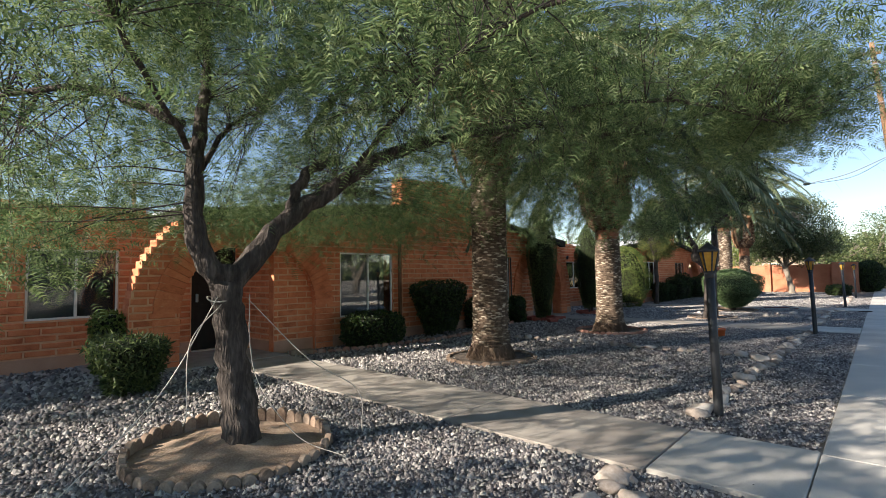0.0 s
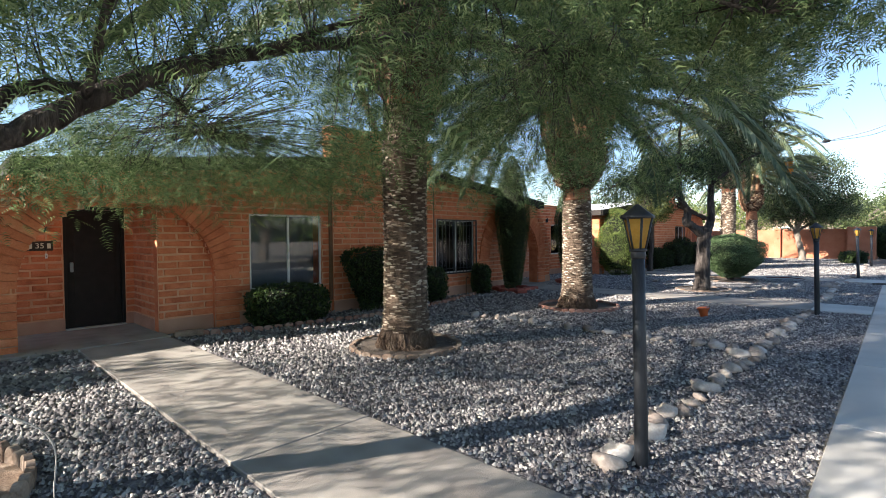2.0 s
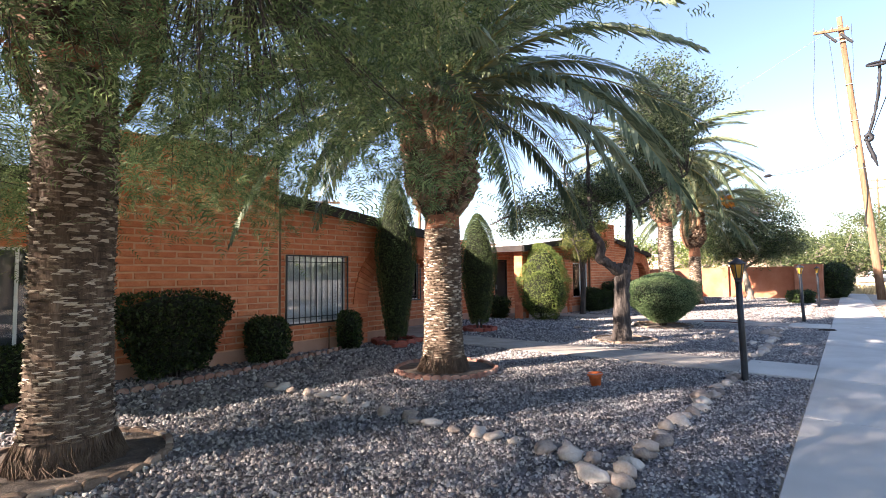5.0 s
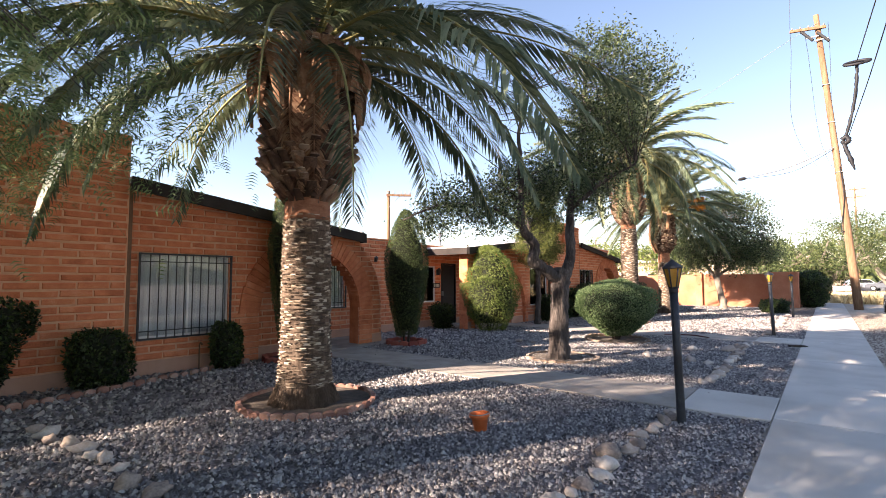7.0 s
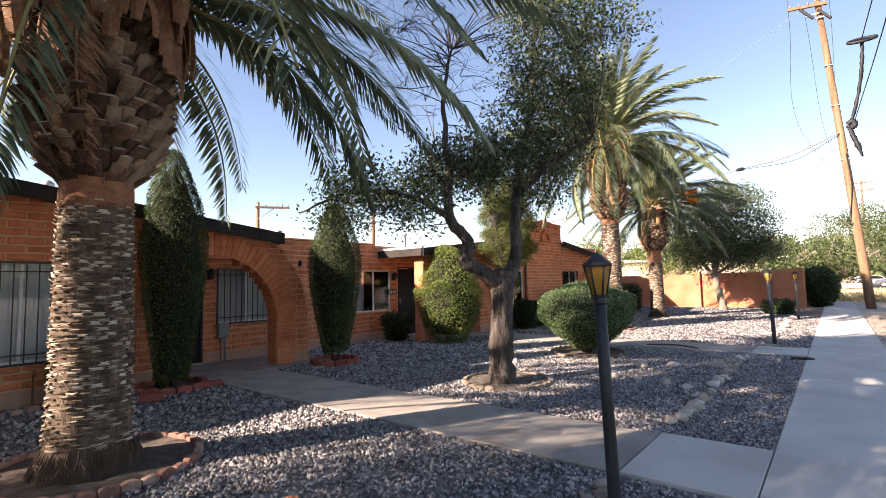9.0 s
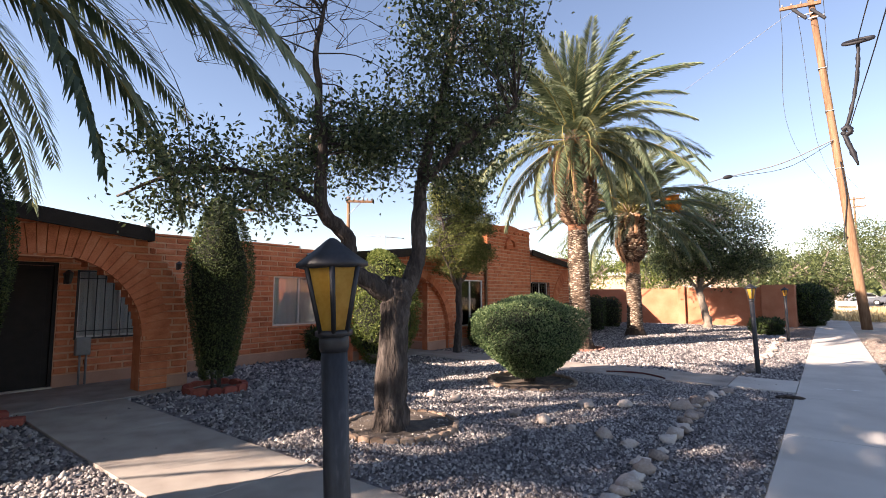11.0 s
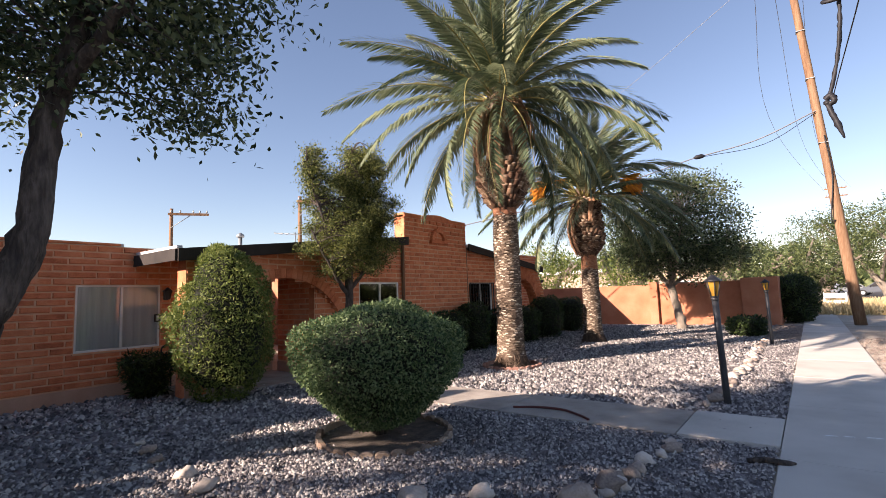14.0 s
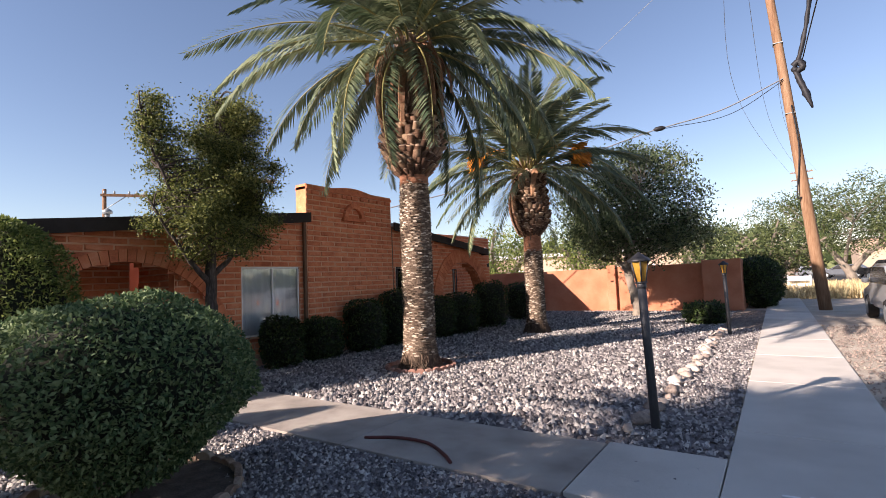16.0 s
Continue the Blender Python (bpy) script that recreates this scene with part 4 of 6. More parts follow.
# ---- palms ----
def frond_mesh(L, droop, seed, dead=False):
    r = np.random.RandomState(seed)
    n = 84
    t = np.linspace(0, 1, 15)
    path = np.stack([L * (t - 0.12 * droop * t ** 3), 0.06 * L * (r.rand() - 0.5) * t ** 2, -droop * L * t ** 2.5 * 0.66], -1)
    V1, F1 = tube_np(path, 0.026 * (1 - 0.9 * t) + 0.002, 5, cap=False)
    tt = np.linspace(0.10, 0.995, n)
    P = np.stack([np.interp(tt, t, path[:, k]) for k in range(3)], -1)
    T = np.gradient(P, axis=0)
    T /= np.linalg.norm(T, axis=1)[:, None]
    parts = []
    for side in (-1, 1):
        ln = L * 0.15 * np.clip(np.sin(np.pi * (0.10 + 0.86 * tt)) ** 0.65, 0.15, 1) * (0.85 + 0.3 * r.rand(n))
        S = np.array([0, side, 0.0]) + (r.rand(n, 3) - 0.5) * 0.25
        U = np.cross(T, np.array([0, 1.0, 0]))
        U = -U
        fwd = 0.55 + 0.5 * tt
        lift = 0.28 - 0.25 * tt + (r.rand(n) - 0.5) * 0.5
        D = S * 0.85 + T * fwd[:, None] - U * 0 + np.array([0, 0, 1.0]) * lift[:, None] * 0.6
        D /= np.linalg.norm(D, axis=1)[:, None]
        W = np.cross(D, np.array([0, 0, 1.0]) + 0.4 * S)
        W /= np.linalg.norm(W, axis=1)[:, None]
        w = 0.030 * (1 - 0.45 * tt)[:, None]
        tip = P + D * ln[:, None] - np.array([0, 0, 1.0]) * (ln * 0.34)[:, None]
        mid = P + D * (ln * 0.45)[:, None]
        Vv = np.stack([P, mid + W * w, tip, mid - W * w], 1).reshape(-1, 3)
        parts.append((Vv, np.arange(4 * n).reshape(n, 4)))
    V, F = join_np([(V1, F1)] + parts)
    return link_mesh("frond", V, F, [DEADFROND, DEADFROND] if dead else [RACHIS, FROND], mat_index=[0] * len(F1) + [1] * (2 * n))


FR_UP = [frond_mesh(2.8, 0.42, 1), frond_mesh(3.1, 0.62, 2)]
FR_MID = [frond_mesh(3.4, 0.66, 3), frond_mesh(3.6, 0.88, 4), frond_mesh(3.3, 0.76, 5)]
FR_LOW = [frond_mesh(3.2, 0.6, 6), frond_mesh(2.9, 0.8, 7)]
FR_DEAD = [frond_mesh(1.7, 0.6, 8, True)]


def palm(x, y, neck, boot_top, r0, boot_r, seed, label, n_fronds, spread=1.0, fruit=False, low=-55, dead=10, band=0.16, bulge=1.0):
    rg = np.random.RandomState(seed)
    t = thing("palm_tree", label, "palm tree", "palms in the yard", m=pose(x, y, 0))
    zs = np.concatenate([np.linspace(-0.1, 0.5, 9), np.linspace(0.7, neck + 0.1, 10)])
    rr = r0 * (1 + 0.34 * np.exp(-np.maximum(zs, 0) / 0.22) - 0.10 * np.exp(-((zs - neck) / 0.5) ** 2))
    V, F = tube_np(np.stack([0 * zs, 0 * zs, zs], -1), rr * 0.95, 26, 0.045, seed)
    parts = []
    z = 0.24
    row = 0
    while z < neck - band:
        rad = float(np.interp(z, zs, rr))
        n = 17
        for i in range(n):
            a = 2 * math.pi * (i + 0.5 * (row % 2) + rg.uniform(-0.2, 0.2)) / n
            w = math.pi / n * rg.uniform(0.8, 1.15)
            lip, h = rg.uniform(0.008, 0.026), rg.uniform(0.014, 0.030)
            zz = z + rg.uniform(-0.016, 0.016)
            q = lambda da, dz, dr: ((rad * 0.96 + dr) * math.cos(a + da), (rad * 0.96 + dr) * math.sin(a + da), zz + dz)
            parts.append((np.array([q(-w, 0, 0), q(w, 0, 0), q(w * 0.45, h * 0.8, lip), q(-w * 0.45, h * 0.8, lip), q(-w, h * 1.15, 0), q(w, h * 1.15, 0)]), np.array([[0, 1, 2, 3], [3, 2, 5, 4]])))
        z += 0.037
        row += 1
    SV, SF = join_np(parts)
    obj("trunk", link_mesh("trunk", V, F, PALMCORE, True), t, None, "thick fibrous palm trunk")
    s = obj("scale_bark", link_mesh("scale_bark", SV, SF, PALMBARK), t, None, "rows of worn leaf scars")
    s["kind"] = "stuff"
    zb = np.linspace(neck - band - 0.06, neck + 0.04, 6)
    BV, BF = tube_np(np.stack([0 * zb, 0 * zb, zb], -1), [float(np.interp(v, zs, rr)) * 0.985 for v in zb], 24, 0.02, seed + 5)
    obj("neck_band", link_mesh("neck_band", BV, BF, PALMBAND, True), t, None, "smooth reddish band below the boots")
    # matted roots round the foot
    roots = []
    for i in range(800):
        a, h = rg.uniform(0, 6.283), rg.uniform(0.03, 0.30)
        o = float(np.interp(h, zs, rr)) * 0.93
        ca, sa = math.cos(a), math.sin(a)
        e = a + rg.uniform(-0.45, 0.45)
        f = r0 * rg.uniform(1.22, 1.48)
        roots.append(tube_np([(o * ca, o * sa, h), ((o * 0.6 + f * 0.42) * ca, (o * 0.6 + f * 0.42) * sa, h * 0.55), (f * math.cos(e), f * math.sin(e), -0.02)], [0.003, 0.0045, 0.003], 3, cap=False))
    RV, RF = join_np(roots)
    s = obj("root_skirt", link_mesh("root_skirt", RV, RF, PALMCORE), t, None, "dark matted fibrous roots")
    s["kind"] = "stuff"
    # bulge of cut boots
    zs2 = np.linspace(neck - 0.08, boot_top + 0.5, 18)
    k = (zs2 - neck) / (boot_top - neck)
    prof = np.where(k < 0.22, r0 * 0.8 + (boot_r - r0 * 0.8) * np.clip((k + 0.05) / 0.27, 0, 1) ** 0.7, boot_r * (1.0 - 0.22 * np.clip((k - 0.22), 0, 1.4)))
    prof = np.where(k > bulge, np.maximum(boot_r * 0.55, prof * (1 - 1.7 * (k - bulge))), prof)
    boots_end = boot_top + 0.3 if bulge == 1.0 else neck + (boot_top - neck) * (bulge + 0.12)
    V, F = tube_np(np.stack([0 * zs2, 0 * zs2, zs2], -1), prof * 0.86, 18, 0.05, seed + 1)
    obj("boot_core", link_mesh("boot_core", V, F, PALMCORE, True), t)
    parts, mi = [], []
    z, row = neck + 0.0, 0
    while z < boots_end:
        rad = float(np.interp(z, zs2, prof))
        n = 19
        for i in range(n):
            a = 2 * math.pi * (i + 0.5 * (row % 2) + rg.uniform(-0.25, 0.25)) / n
            w, h, out = rad * math.pi / n * rg.uniform(0.6, 1.0), rg.uniform(0.022, 0.045), rg.uniform(0.05, 0.15)
            R = np.array(pose(0, 0, 0, 0, 0, math.degrees(a)).to_3x3() @ pose(0, 0, 0, 0, -rg.uniform(25, 55), 0).to_3x3())
            B = np.array([[-0.1, -w, -h], [-0.1, w, -h], [-0.1, w * 0.6, h], [-0.1, -w * 0.6, h], [out, -w * 0.85, -h * 0.75], [out, w * 0.85, -h * 0.75], [out - 0.02, w * 0.5, h * 0.8], [out - 0.02, -w * 0.5, h * 0.8]])
            Vb = B @ R.T + np.array([rad * 0.88 * math.cos(a), rad * 0.88 * math.sin(a), z + rg.uniform(-0.02, 0.02)])
            parts.append((Vb, np.array([[4, 5, 6, 7], [0, 4, 7, 3], [1, 2, 6, 5], [2, 3, 7, 6], [0, 1, 5, 4]])))
            mi += [1, 0, 0, 0, 0]
        z += 0.078
        row += 1
    V, F = join_np(parts)
    b = obj("boot_bulge", link_mesh("boot_bulge", V, F, [BOOT, BOOTEND], mat_index=mi), t, None, "bulge of cut leaf bases")
    b["kind"] = "stuff"
    # dead strips hanging at the top of the bulge
    for i in range(dead):
        a = rg.uniform(0, 360)
        ln = rg.uniform(0.4, 0.9 if bulge == 1.0 else 1.5)
        w = rg.uniform(0.05, 0.11)
        b_r = float(np.interp(boot_top + 0.1, zs2, prof))
        V = []
        for q in np.linspace(0, 1, 6):
            o = b_r * 1.02 + 0.10 * math.sin(q * 2.4) + (boot_r - b_r) * 0.6 * q
            V += [(o, -w * (1 - 0.5 * q), boot_top + 0.08 - ln * q), (o + 0.03, 0, boot_top + 0.08 - ln * q), (o, w * (1 - 0.5 * q), boot_top + 0.08 - ln * q)]
        F = [(3 * i + j, 3 * i + j + 1, 3 * i + j + 4, 3 * i + j + 3) for i in range(5) for j in range(2)]
        obj("dead_sheath", link_mesh("dead_sheath", V, F, DEADFROND), t, pose(0, 0, rg.uniform(-0.15, 0.1), rg.uniform(-7, 7), 0, a))
    ctop = boot_top + 0.5
    for i in range(n_fronds):
        q = (i + 0.5) / n_fronds
        el = 82 - (82 - low) * q ** 1.4 + rg.uniform(-6, 6)
        az = i * 137.508 + rg.uniform(-9, 9)
        src = FR_UP if el > 50 else FR_MID if el > -8 else FR_LOW
        me = src[rg.randint(len(src))]
        rad = boot_r * 0.55 * min(1, q * 1.6)
        sc = spread * rg.uniform(0.88, 1.08)
        m = pose(rad * math.cos(radians(az)), rad * math.sin(radians(az)), ctop - 0.45 * q, 0, 0, az) @ pose(0, 0, 0, rg.uniform(-25, 25), -el, 0) @ Matrix.Scale(sc, 4)
        obj("frond", me, t, m)
    for i in range(4):
        az = rg.uniform(0, 360)
        obj("dead_frond", FR_DEAD[0], t, pose(boot_r * 0.7 * math.cos(radians(az)), boot_r * 0.7 * math.sin(radians(az)), boot_top, 0, 0, az) @ pose(0, 0, 0, 0, 68, 0), "dry brown hanging frond")
    if fruit:
        for i in range(34):
            az, el, q = i * 137.508, rg.uniform(25, 62), rg.uniform(0.4, 0.75)
            V, F = tube_np([(0, 0, 0), (q * 0.5, 0, 0.03), (q, 0, 0.02)], [0.034, 0.024, 0.012], 5)
            obj("cut_petiole", link_mesh("cut_petiole", V, F, RACHIS, True), t, pose(boot_r * 0.6 * math.cos(radians(az)), boot_r * 0.6 * math.sin(radians(az)), boot_top + 0.1, 0, 0, az) @ pose(0, 0, 0, 0, -el, 0), "trimmed yellow-green leaf stalk")
        for az in (25, 42, 8, -155, -138, -172):
            parts = []
            for j in range(120):
                d = np.array([rg.uniform(0.2, 1), rg.randn() * 0.35, rg.uniform(-0.75, 0.25)])
                pth = np.stack([np.array([0.0, 0, 0]), d * 0.25, d * 0.5 - np.array([0, 0, 0.10])])
                parts.append(tube_np(pth, [0.012, 0.018, 0.012], 4))
            V, F = join_np(parts)
            rr_ = 1.25
            obj("date_bunch", link_mesh("date_bunch", V, F, FRUIT), t, pose(rr_ * math.cos(radians(az)), rr_ * math.sin(radians(az)), ctop + 0.12 + 0.07 * rg.randn(), 0, 0, az), "hanging orange date strands")["kind"] = "stuff"
            V, F = tube_np(curve_pts([(0.1, 0, 0), (0.6, 0, 0.30), (1.26, 0, 0.18)], 5), np.linspace(0.03, 0.015, 11), 6)
            obj("fruit_stalk", link_mesh("fruit_stalk", V, F, FRUIT), t, pose(0, 0, ctop - 0.05, 0, 0, az))
    return t


palm(-5.02, 6.75, 3.5, 4.7, 0.31, 0.6, 21, "stout date palm with a scaly trunk in a block ring", 58, 0.95, low=-10)
palm(-5.0, 11.6, 2.55, 4.3, 0.31, 0.60, 22, "stout date palm with a bulging boot of cut leaf bases", 84, 1.0, dead=64, low=-19, band=0.24)
palm(-5.35, 25.42, 3.5, 5.75, 0.29, 0.60, 23, "tall date palm with a broad crown in pale gravel", 80, 0.93, dead=56, low=-40, bulge=0.30)
palm(-5.6, 31.1, 2.75, 4.4, 0.27, 0.54, 24, "date palm with orange fruit strands beside the yard wall", 64, 0.9, fruit=True, low=-25, dead=4, band=0.45)


# ---- shrubs and trees ----
def bush(name, label, cat, x, y, rx, ry, z0, z1, shape, mat, n, ln, wd, lump=0.12, depth=0.22, group="", seed=1, stem=True, core=0.80, freq=2.2):
    rg = np.random.RandomState(seed)
    t = thing(name, label, cat, group, m=pose(x, y, 0))
    P = shell_points(rg, n, rx, ry, z0, z1, shape, depth, lump, freq)
    V, F = leaves_np(P, rg, ln, wd)
    c = obj("foliage", link_mesh("foliage", V, F, mat), t)
    # hull added to block light; the shaded inside is put into its colour
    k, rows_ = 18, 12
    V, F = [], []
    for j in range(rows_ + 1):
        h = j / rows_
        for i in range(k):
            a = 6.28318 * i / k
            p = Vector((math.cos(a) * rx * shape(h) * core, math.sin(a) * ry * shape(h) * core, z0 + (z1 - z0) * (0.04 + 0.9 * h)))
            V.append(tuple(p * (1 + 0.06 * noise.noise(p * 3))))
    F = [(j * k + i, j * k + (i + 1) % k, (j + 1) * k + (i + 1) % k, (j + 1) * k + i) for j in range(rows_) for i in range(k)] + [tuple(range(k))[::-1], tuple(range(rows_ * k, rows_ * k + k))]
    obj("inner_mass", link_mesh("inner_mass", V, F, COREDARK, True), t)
    if stem:
        parts = []
        for i in range(6):
            a = rg.uniform(0, 6.28)
            parts.append(tube_np([(0.05 * math.cos(a), 0.05 * math.sin(a), -0.05), (0.12 * rx * math.cos(a), 0.12 * ry * math.sin(a), z0 * 0.6 + 0.1), (0.45 * rx * math.cos(a), 0.45 * ry * math.sin(a), z0 + 0.35 * (z1 - z0))], [0.03, 0.022, 0.012], 6))
        V, F = join_np(parts)
        obj("stem_cluster", link_mesh("stem_cluster", V, F, BARK, True), t)["kind"] = "stuff"
    return t


globe = lambda h: max(0.02, 1 - abs(2 * h - 1) ** 2.6) ** 0.55
egg = lambda h: math.sqrt(max(0.002, 1 - ((h - 0.40) / 0.602) ** 1.45)) if h > 0.40 else math.sqrt(max(0.02, 1 - ((0.40 - h) / 0.46) ** 2.2))
mushroom = lambda h: (0.30 + 0.70 * min(1, h / 0.42) ** 0.8) * max(0.02, 1 - max(0, (h - 0.45) / 0.56) ** 2.6) ** 0.6
column = lambda h: (0.42 + 0.58 * min(1, h / 0.5) ** 0.8) * max(0.02, 1 - max(0, (h - 0.5) / 0.51) ** 2.0) ** 0.7
boxy = lambda h: min(1, 0.75 + h * 1.2) * max(0.02, 1 - max(0, (h - 0.55) / 0.46) ** 4) ** 0.5
flare = lambda h: (0.45 + 0.55 * h) * max(0.02, 1 - max(0, (h - 0.7) / 0.31) ** 3) ** 0.5

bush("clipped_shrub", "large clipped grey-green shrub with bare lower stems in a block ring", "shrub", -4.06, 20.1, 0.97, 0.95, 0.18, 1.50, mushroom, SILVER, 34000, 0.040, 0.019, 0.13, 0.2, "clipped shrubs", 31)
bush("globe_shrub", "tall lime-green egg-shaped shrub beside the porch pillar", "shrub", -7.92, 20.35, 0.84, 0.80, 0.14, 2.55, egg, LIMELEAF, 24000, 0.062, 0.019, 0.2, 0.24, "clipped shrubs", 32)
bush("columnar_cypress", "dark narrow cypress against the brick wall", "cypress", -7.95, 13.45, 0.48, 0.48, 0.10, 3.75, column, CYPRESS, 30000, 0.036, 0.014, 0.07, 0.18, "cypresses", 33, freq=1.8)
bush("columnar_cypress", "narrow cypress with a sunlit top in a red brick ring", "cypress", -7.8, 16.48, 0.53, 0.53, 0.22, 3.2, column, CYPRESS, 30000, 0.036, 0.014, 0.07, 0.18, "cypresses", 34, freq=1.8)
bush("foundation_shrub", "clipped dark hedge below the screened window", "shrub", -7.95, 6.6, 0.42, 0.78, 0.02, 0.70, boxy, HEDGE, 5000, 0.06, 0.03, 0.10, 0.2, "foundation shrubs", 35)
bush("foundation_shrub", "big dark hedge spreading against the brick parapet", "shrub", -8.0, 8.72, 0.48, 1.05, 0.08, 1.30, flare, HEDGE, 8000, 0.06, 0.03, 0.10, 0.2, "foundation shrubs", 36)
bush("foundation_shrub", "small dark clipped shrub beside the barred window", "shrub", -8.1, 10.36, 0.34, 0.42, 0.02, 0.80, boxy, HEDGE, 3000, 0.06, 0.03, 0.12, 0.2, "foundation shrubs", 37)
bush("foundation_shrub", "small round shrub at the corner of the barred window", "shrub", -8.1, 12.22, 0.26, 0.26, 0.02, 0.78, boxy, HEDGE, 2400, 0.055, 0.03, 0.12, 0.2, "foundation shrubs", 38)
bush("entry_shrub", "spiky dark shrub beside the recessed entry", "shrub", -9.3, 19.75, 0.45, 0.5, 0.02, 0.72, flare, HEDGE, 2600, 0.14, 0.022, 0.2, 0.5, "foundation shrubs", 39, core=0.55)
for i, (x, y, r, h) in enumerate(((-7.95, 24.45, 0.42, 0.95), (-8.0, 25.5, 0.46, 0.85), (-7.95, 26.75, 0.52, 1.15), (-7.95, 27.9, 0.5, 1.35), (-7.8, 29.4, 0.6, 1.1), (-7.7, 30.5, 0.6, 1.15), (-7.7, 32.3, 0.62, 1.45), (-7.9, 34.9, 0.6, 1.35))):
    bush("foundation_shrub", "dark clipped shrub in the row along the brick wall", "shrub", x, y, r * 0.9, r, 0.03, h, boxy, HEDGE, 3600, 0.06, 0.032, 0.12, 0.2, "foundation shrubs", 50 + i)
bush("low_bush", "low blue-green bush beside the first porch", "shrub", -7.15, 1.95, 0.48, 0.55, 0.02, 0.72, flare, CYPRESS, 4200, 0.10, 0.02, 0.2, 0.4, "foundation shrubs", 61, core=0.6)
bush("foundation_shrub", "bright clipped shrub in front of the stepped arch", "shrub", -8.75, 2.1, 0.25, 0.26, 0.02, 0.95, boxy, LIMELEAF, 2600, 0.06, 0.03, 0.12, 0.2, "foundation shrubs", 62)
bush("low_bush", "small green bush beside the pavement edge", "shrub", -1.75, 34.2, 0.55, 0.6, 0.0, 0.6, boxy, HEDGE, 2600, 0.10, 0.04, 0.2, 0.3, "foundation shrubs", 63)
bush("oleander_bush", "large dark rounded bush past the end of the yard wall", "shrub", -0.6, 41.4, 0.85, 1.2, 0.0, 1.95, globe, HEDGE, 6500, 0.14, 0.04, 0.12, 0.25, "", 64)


def tree(name, label, x, y, limbs, blobs, n_clump, per, clump_r, ln, wd, leaf, bark, seed, sprigs=None, twig=0.014, bare=(), twig_every=1, cat="tree", group="trees of the yard"):
    """Limbs are lines of (x, y, z, radius) from the base; blobs are ellipsoids (centre, radii) filled with leaf clumps on twigs."""
    rg = np.random.RandomState(seed)
    t = thing(name, label, cat, group, m=pose(x, y, 0))
    parts, ends = [], []
    for k, l in enumerate(limbs):
        l = np.array(l, float)
        P = curve_pts(l[:, :3], 6)
        rad = np.interp(np.linspace(0, 1, len(P)), np.linspace(0, 1, len(l)), l[:, 3])
        P[1:-1] += (rg.rand(len(P) - 2, 3) - 0.5) * 0.03
        parts.append(tube_np(P, rad, 20 if l[0, 3] > 0.08 else 9, 0.13, seed + k))
        ends.append(P[len(P) // 3:] if k else P[-2:])
    ends = np.vstack(ends)
    V, F = join_np(parts)
    obj("trunk", link_mesh("trunk", V, F, bark, True), t)
    C = []
    for (c, r, w) in blobs:
        m = int(n_clump * w)
        d = rg.randn(m, 3)
        d /= np.linalg.norm(d, axis=1)[:, None]
        C.append(np.array(c) + d * np.array(r) * (rg.rand(m) ** 0.40)[:, None])
    C = np.vstack(C)
    tw, LP, LD = [], [], []
    for c in list(C[::twig_every]) + [np.array(b) for b in bare]:
        e = ends[np.argmin(((ends - c) ** 2).sum(1) + rg.rand(len(ends)) * 0.3)]
        mid = (e + c) / 2 + (rg.rand(3) - 0.5) * 0.25 + np.array([0, 0, 0.08])
        tw.append(tube_np(curve_pts([e, mid, c], 3), np.linspace(twig, twig * 0.3, 7), 4, cap=False))
    for b in bare:
        for q in range(5):
            e = np.array(b) + rg.randn(3) * 0.12
            tw.append(tube_np(curve_pts([np.array(b) - 0.1, e, e + rg.randn(3) * 0.28], 3), np.linspace(twig * 0.5, 0.002, 7), 3, cap=False))
    V, F = join_np(tw)
    b = obj("twig_mass", link_mesh("twig_mass", V, F, bark, True), t)
    b["kind"] = "stuff"
    P = (C[:, None, :] + rg.randn(len(C), per, 3) * clump_r * np.array([1, 1, 0.75])).reshape(-1, 3)
    if sprigs is None:
        V, F = leaves_np(P, rg, ln, wd)
    else:
        V, F = sprigs(P, rg, ln, wd)
    c = obj("crown", link_mesh("crown", V, F, leaf), t)
    c["kind"] = "stuff"
    return t


def pinnate(P, rg, ln, wd, pairs=6):
    """Feathery leaves: two rows of leaflets along a drooping stalk."""
    n = len(P)
    T = []
    for i in range(pairs):
        u = (i + 0.6) / pairs
        k = 0.30 * math.sin(math.pi * (0.15 + 0.8 * u)) ** 0.7
        for s in (-1, 1):
            b = np.array([u, 0, -0.18 * u * u])
            d = np.array([0.45, s, -0.12])
            d /= np.linalg.norm(d)
            w = np.array([0.9, -0.45 * s, 0]) * wd
            T.append([b - w * 0.5, b + w * 0.5, b + d * k])
    T = np.array(T).reshape(-1, 3)
    a = rg.rand(n) * 6.283
    t = 0.35 + 0.75 * rg.randn(n) * 0.6
    f = (rg.rand(n) - 0.5) * 2.2
    ca, sa, ct, st, cf, sf = np.cos(a), np.sin(a), np.cos(t), np.sin(t), np.cos(f), np.sin(f)
    z = np.zeros(n)
    o = np.ones(n)
    Rz = np.stack([ca, -sa, z, sa, ca, z, z, z, o], -1).reshape(n, 3, 3)
    Ry = np.stack([ct, z, st, z, o, z, -st, z, ct], -1).reshape(n, 3, 3)
    Rx = np.stack([o, z, z, z, cf, -sf, z, sf, cf], -1).reshape(n, 3, 3)
    R = Rz @ Ry @ Rx
    s = (ln * (0.65 + 0.7 * rg.rand(n)))[:, None, None]
    V = np.einsum("nij,kj->nki", R, T) * s + P[:, None, :]
    return V.reshape(-1, 3), np.arange(V.shape[0] * V.shape[1]).reshape(-1, 3)


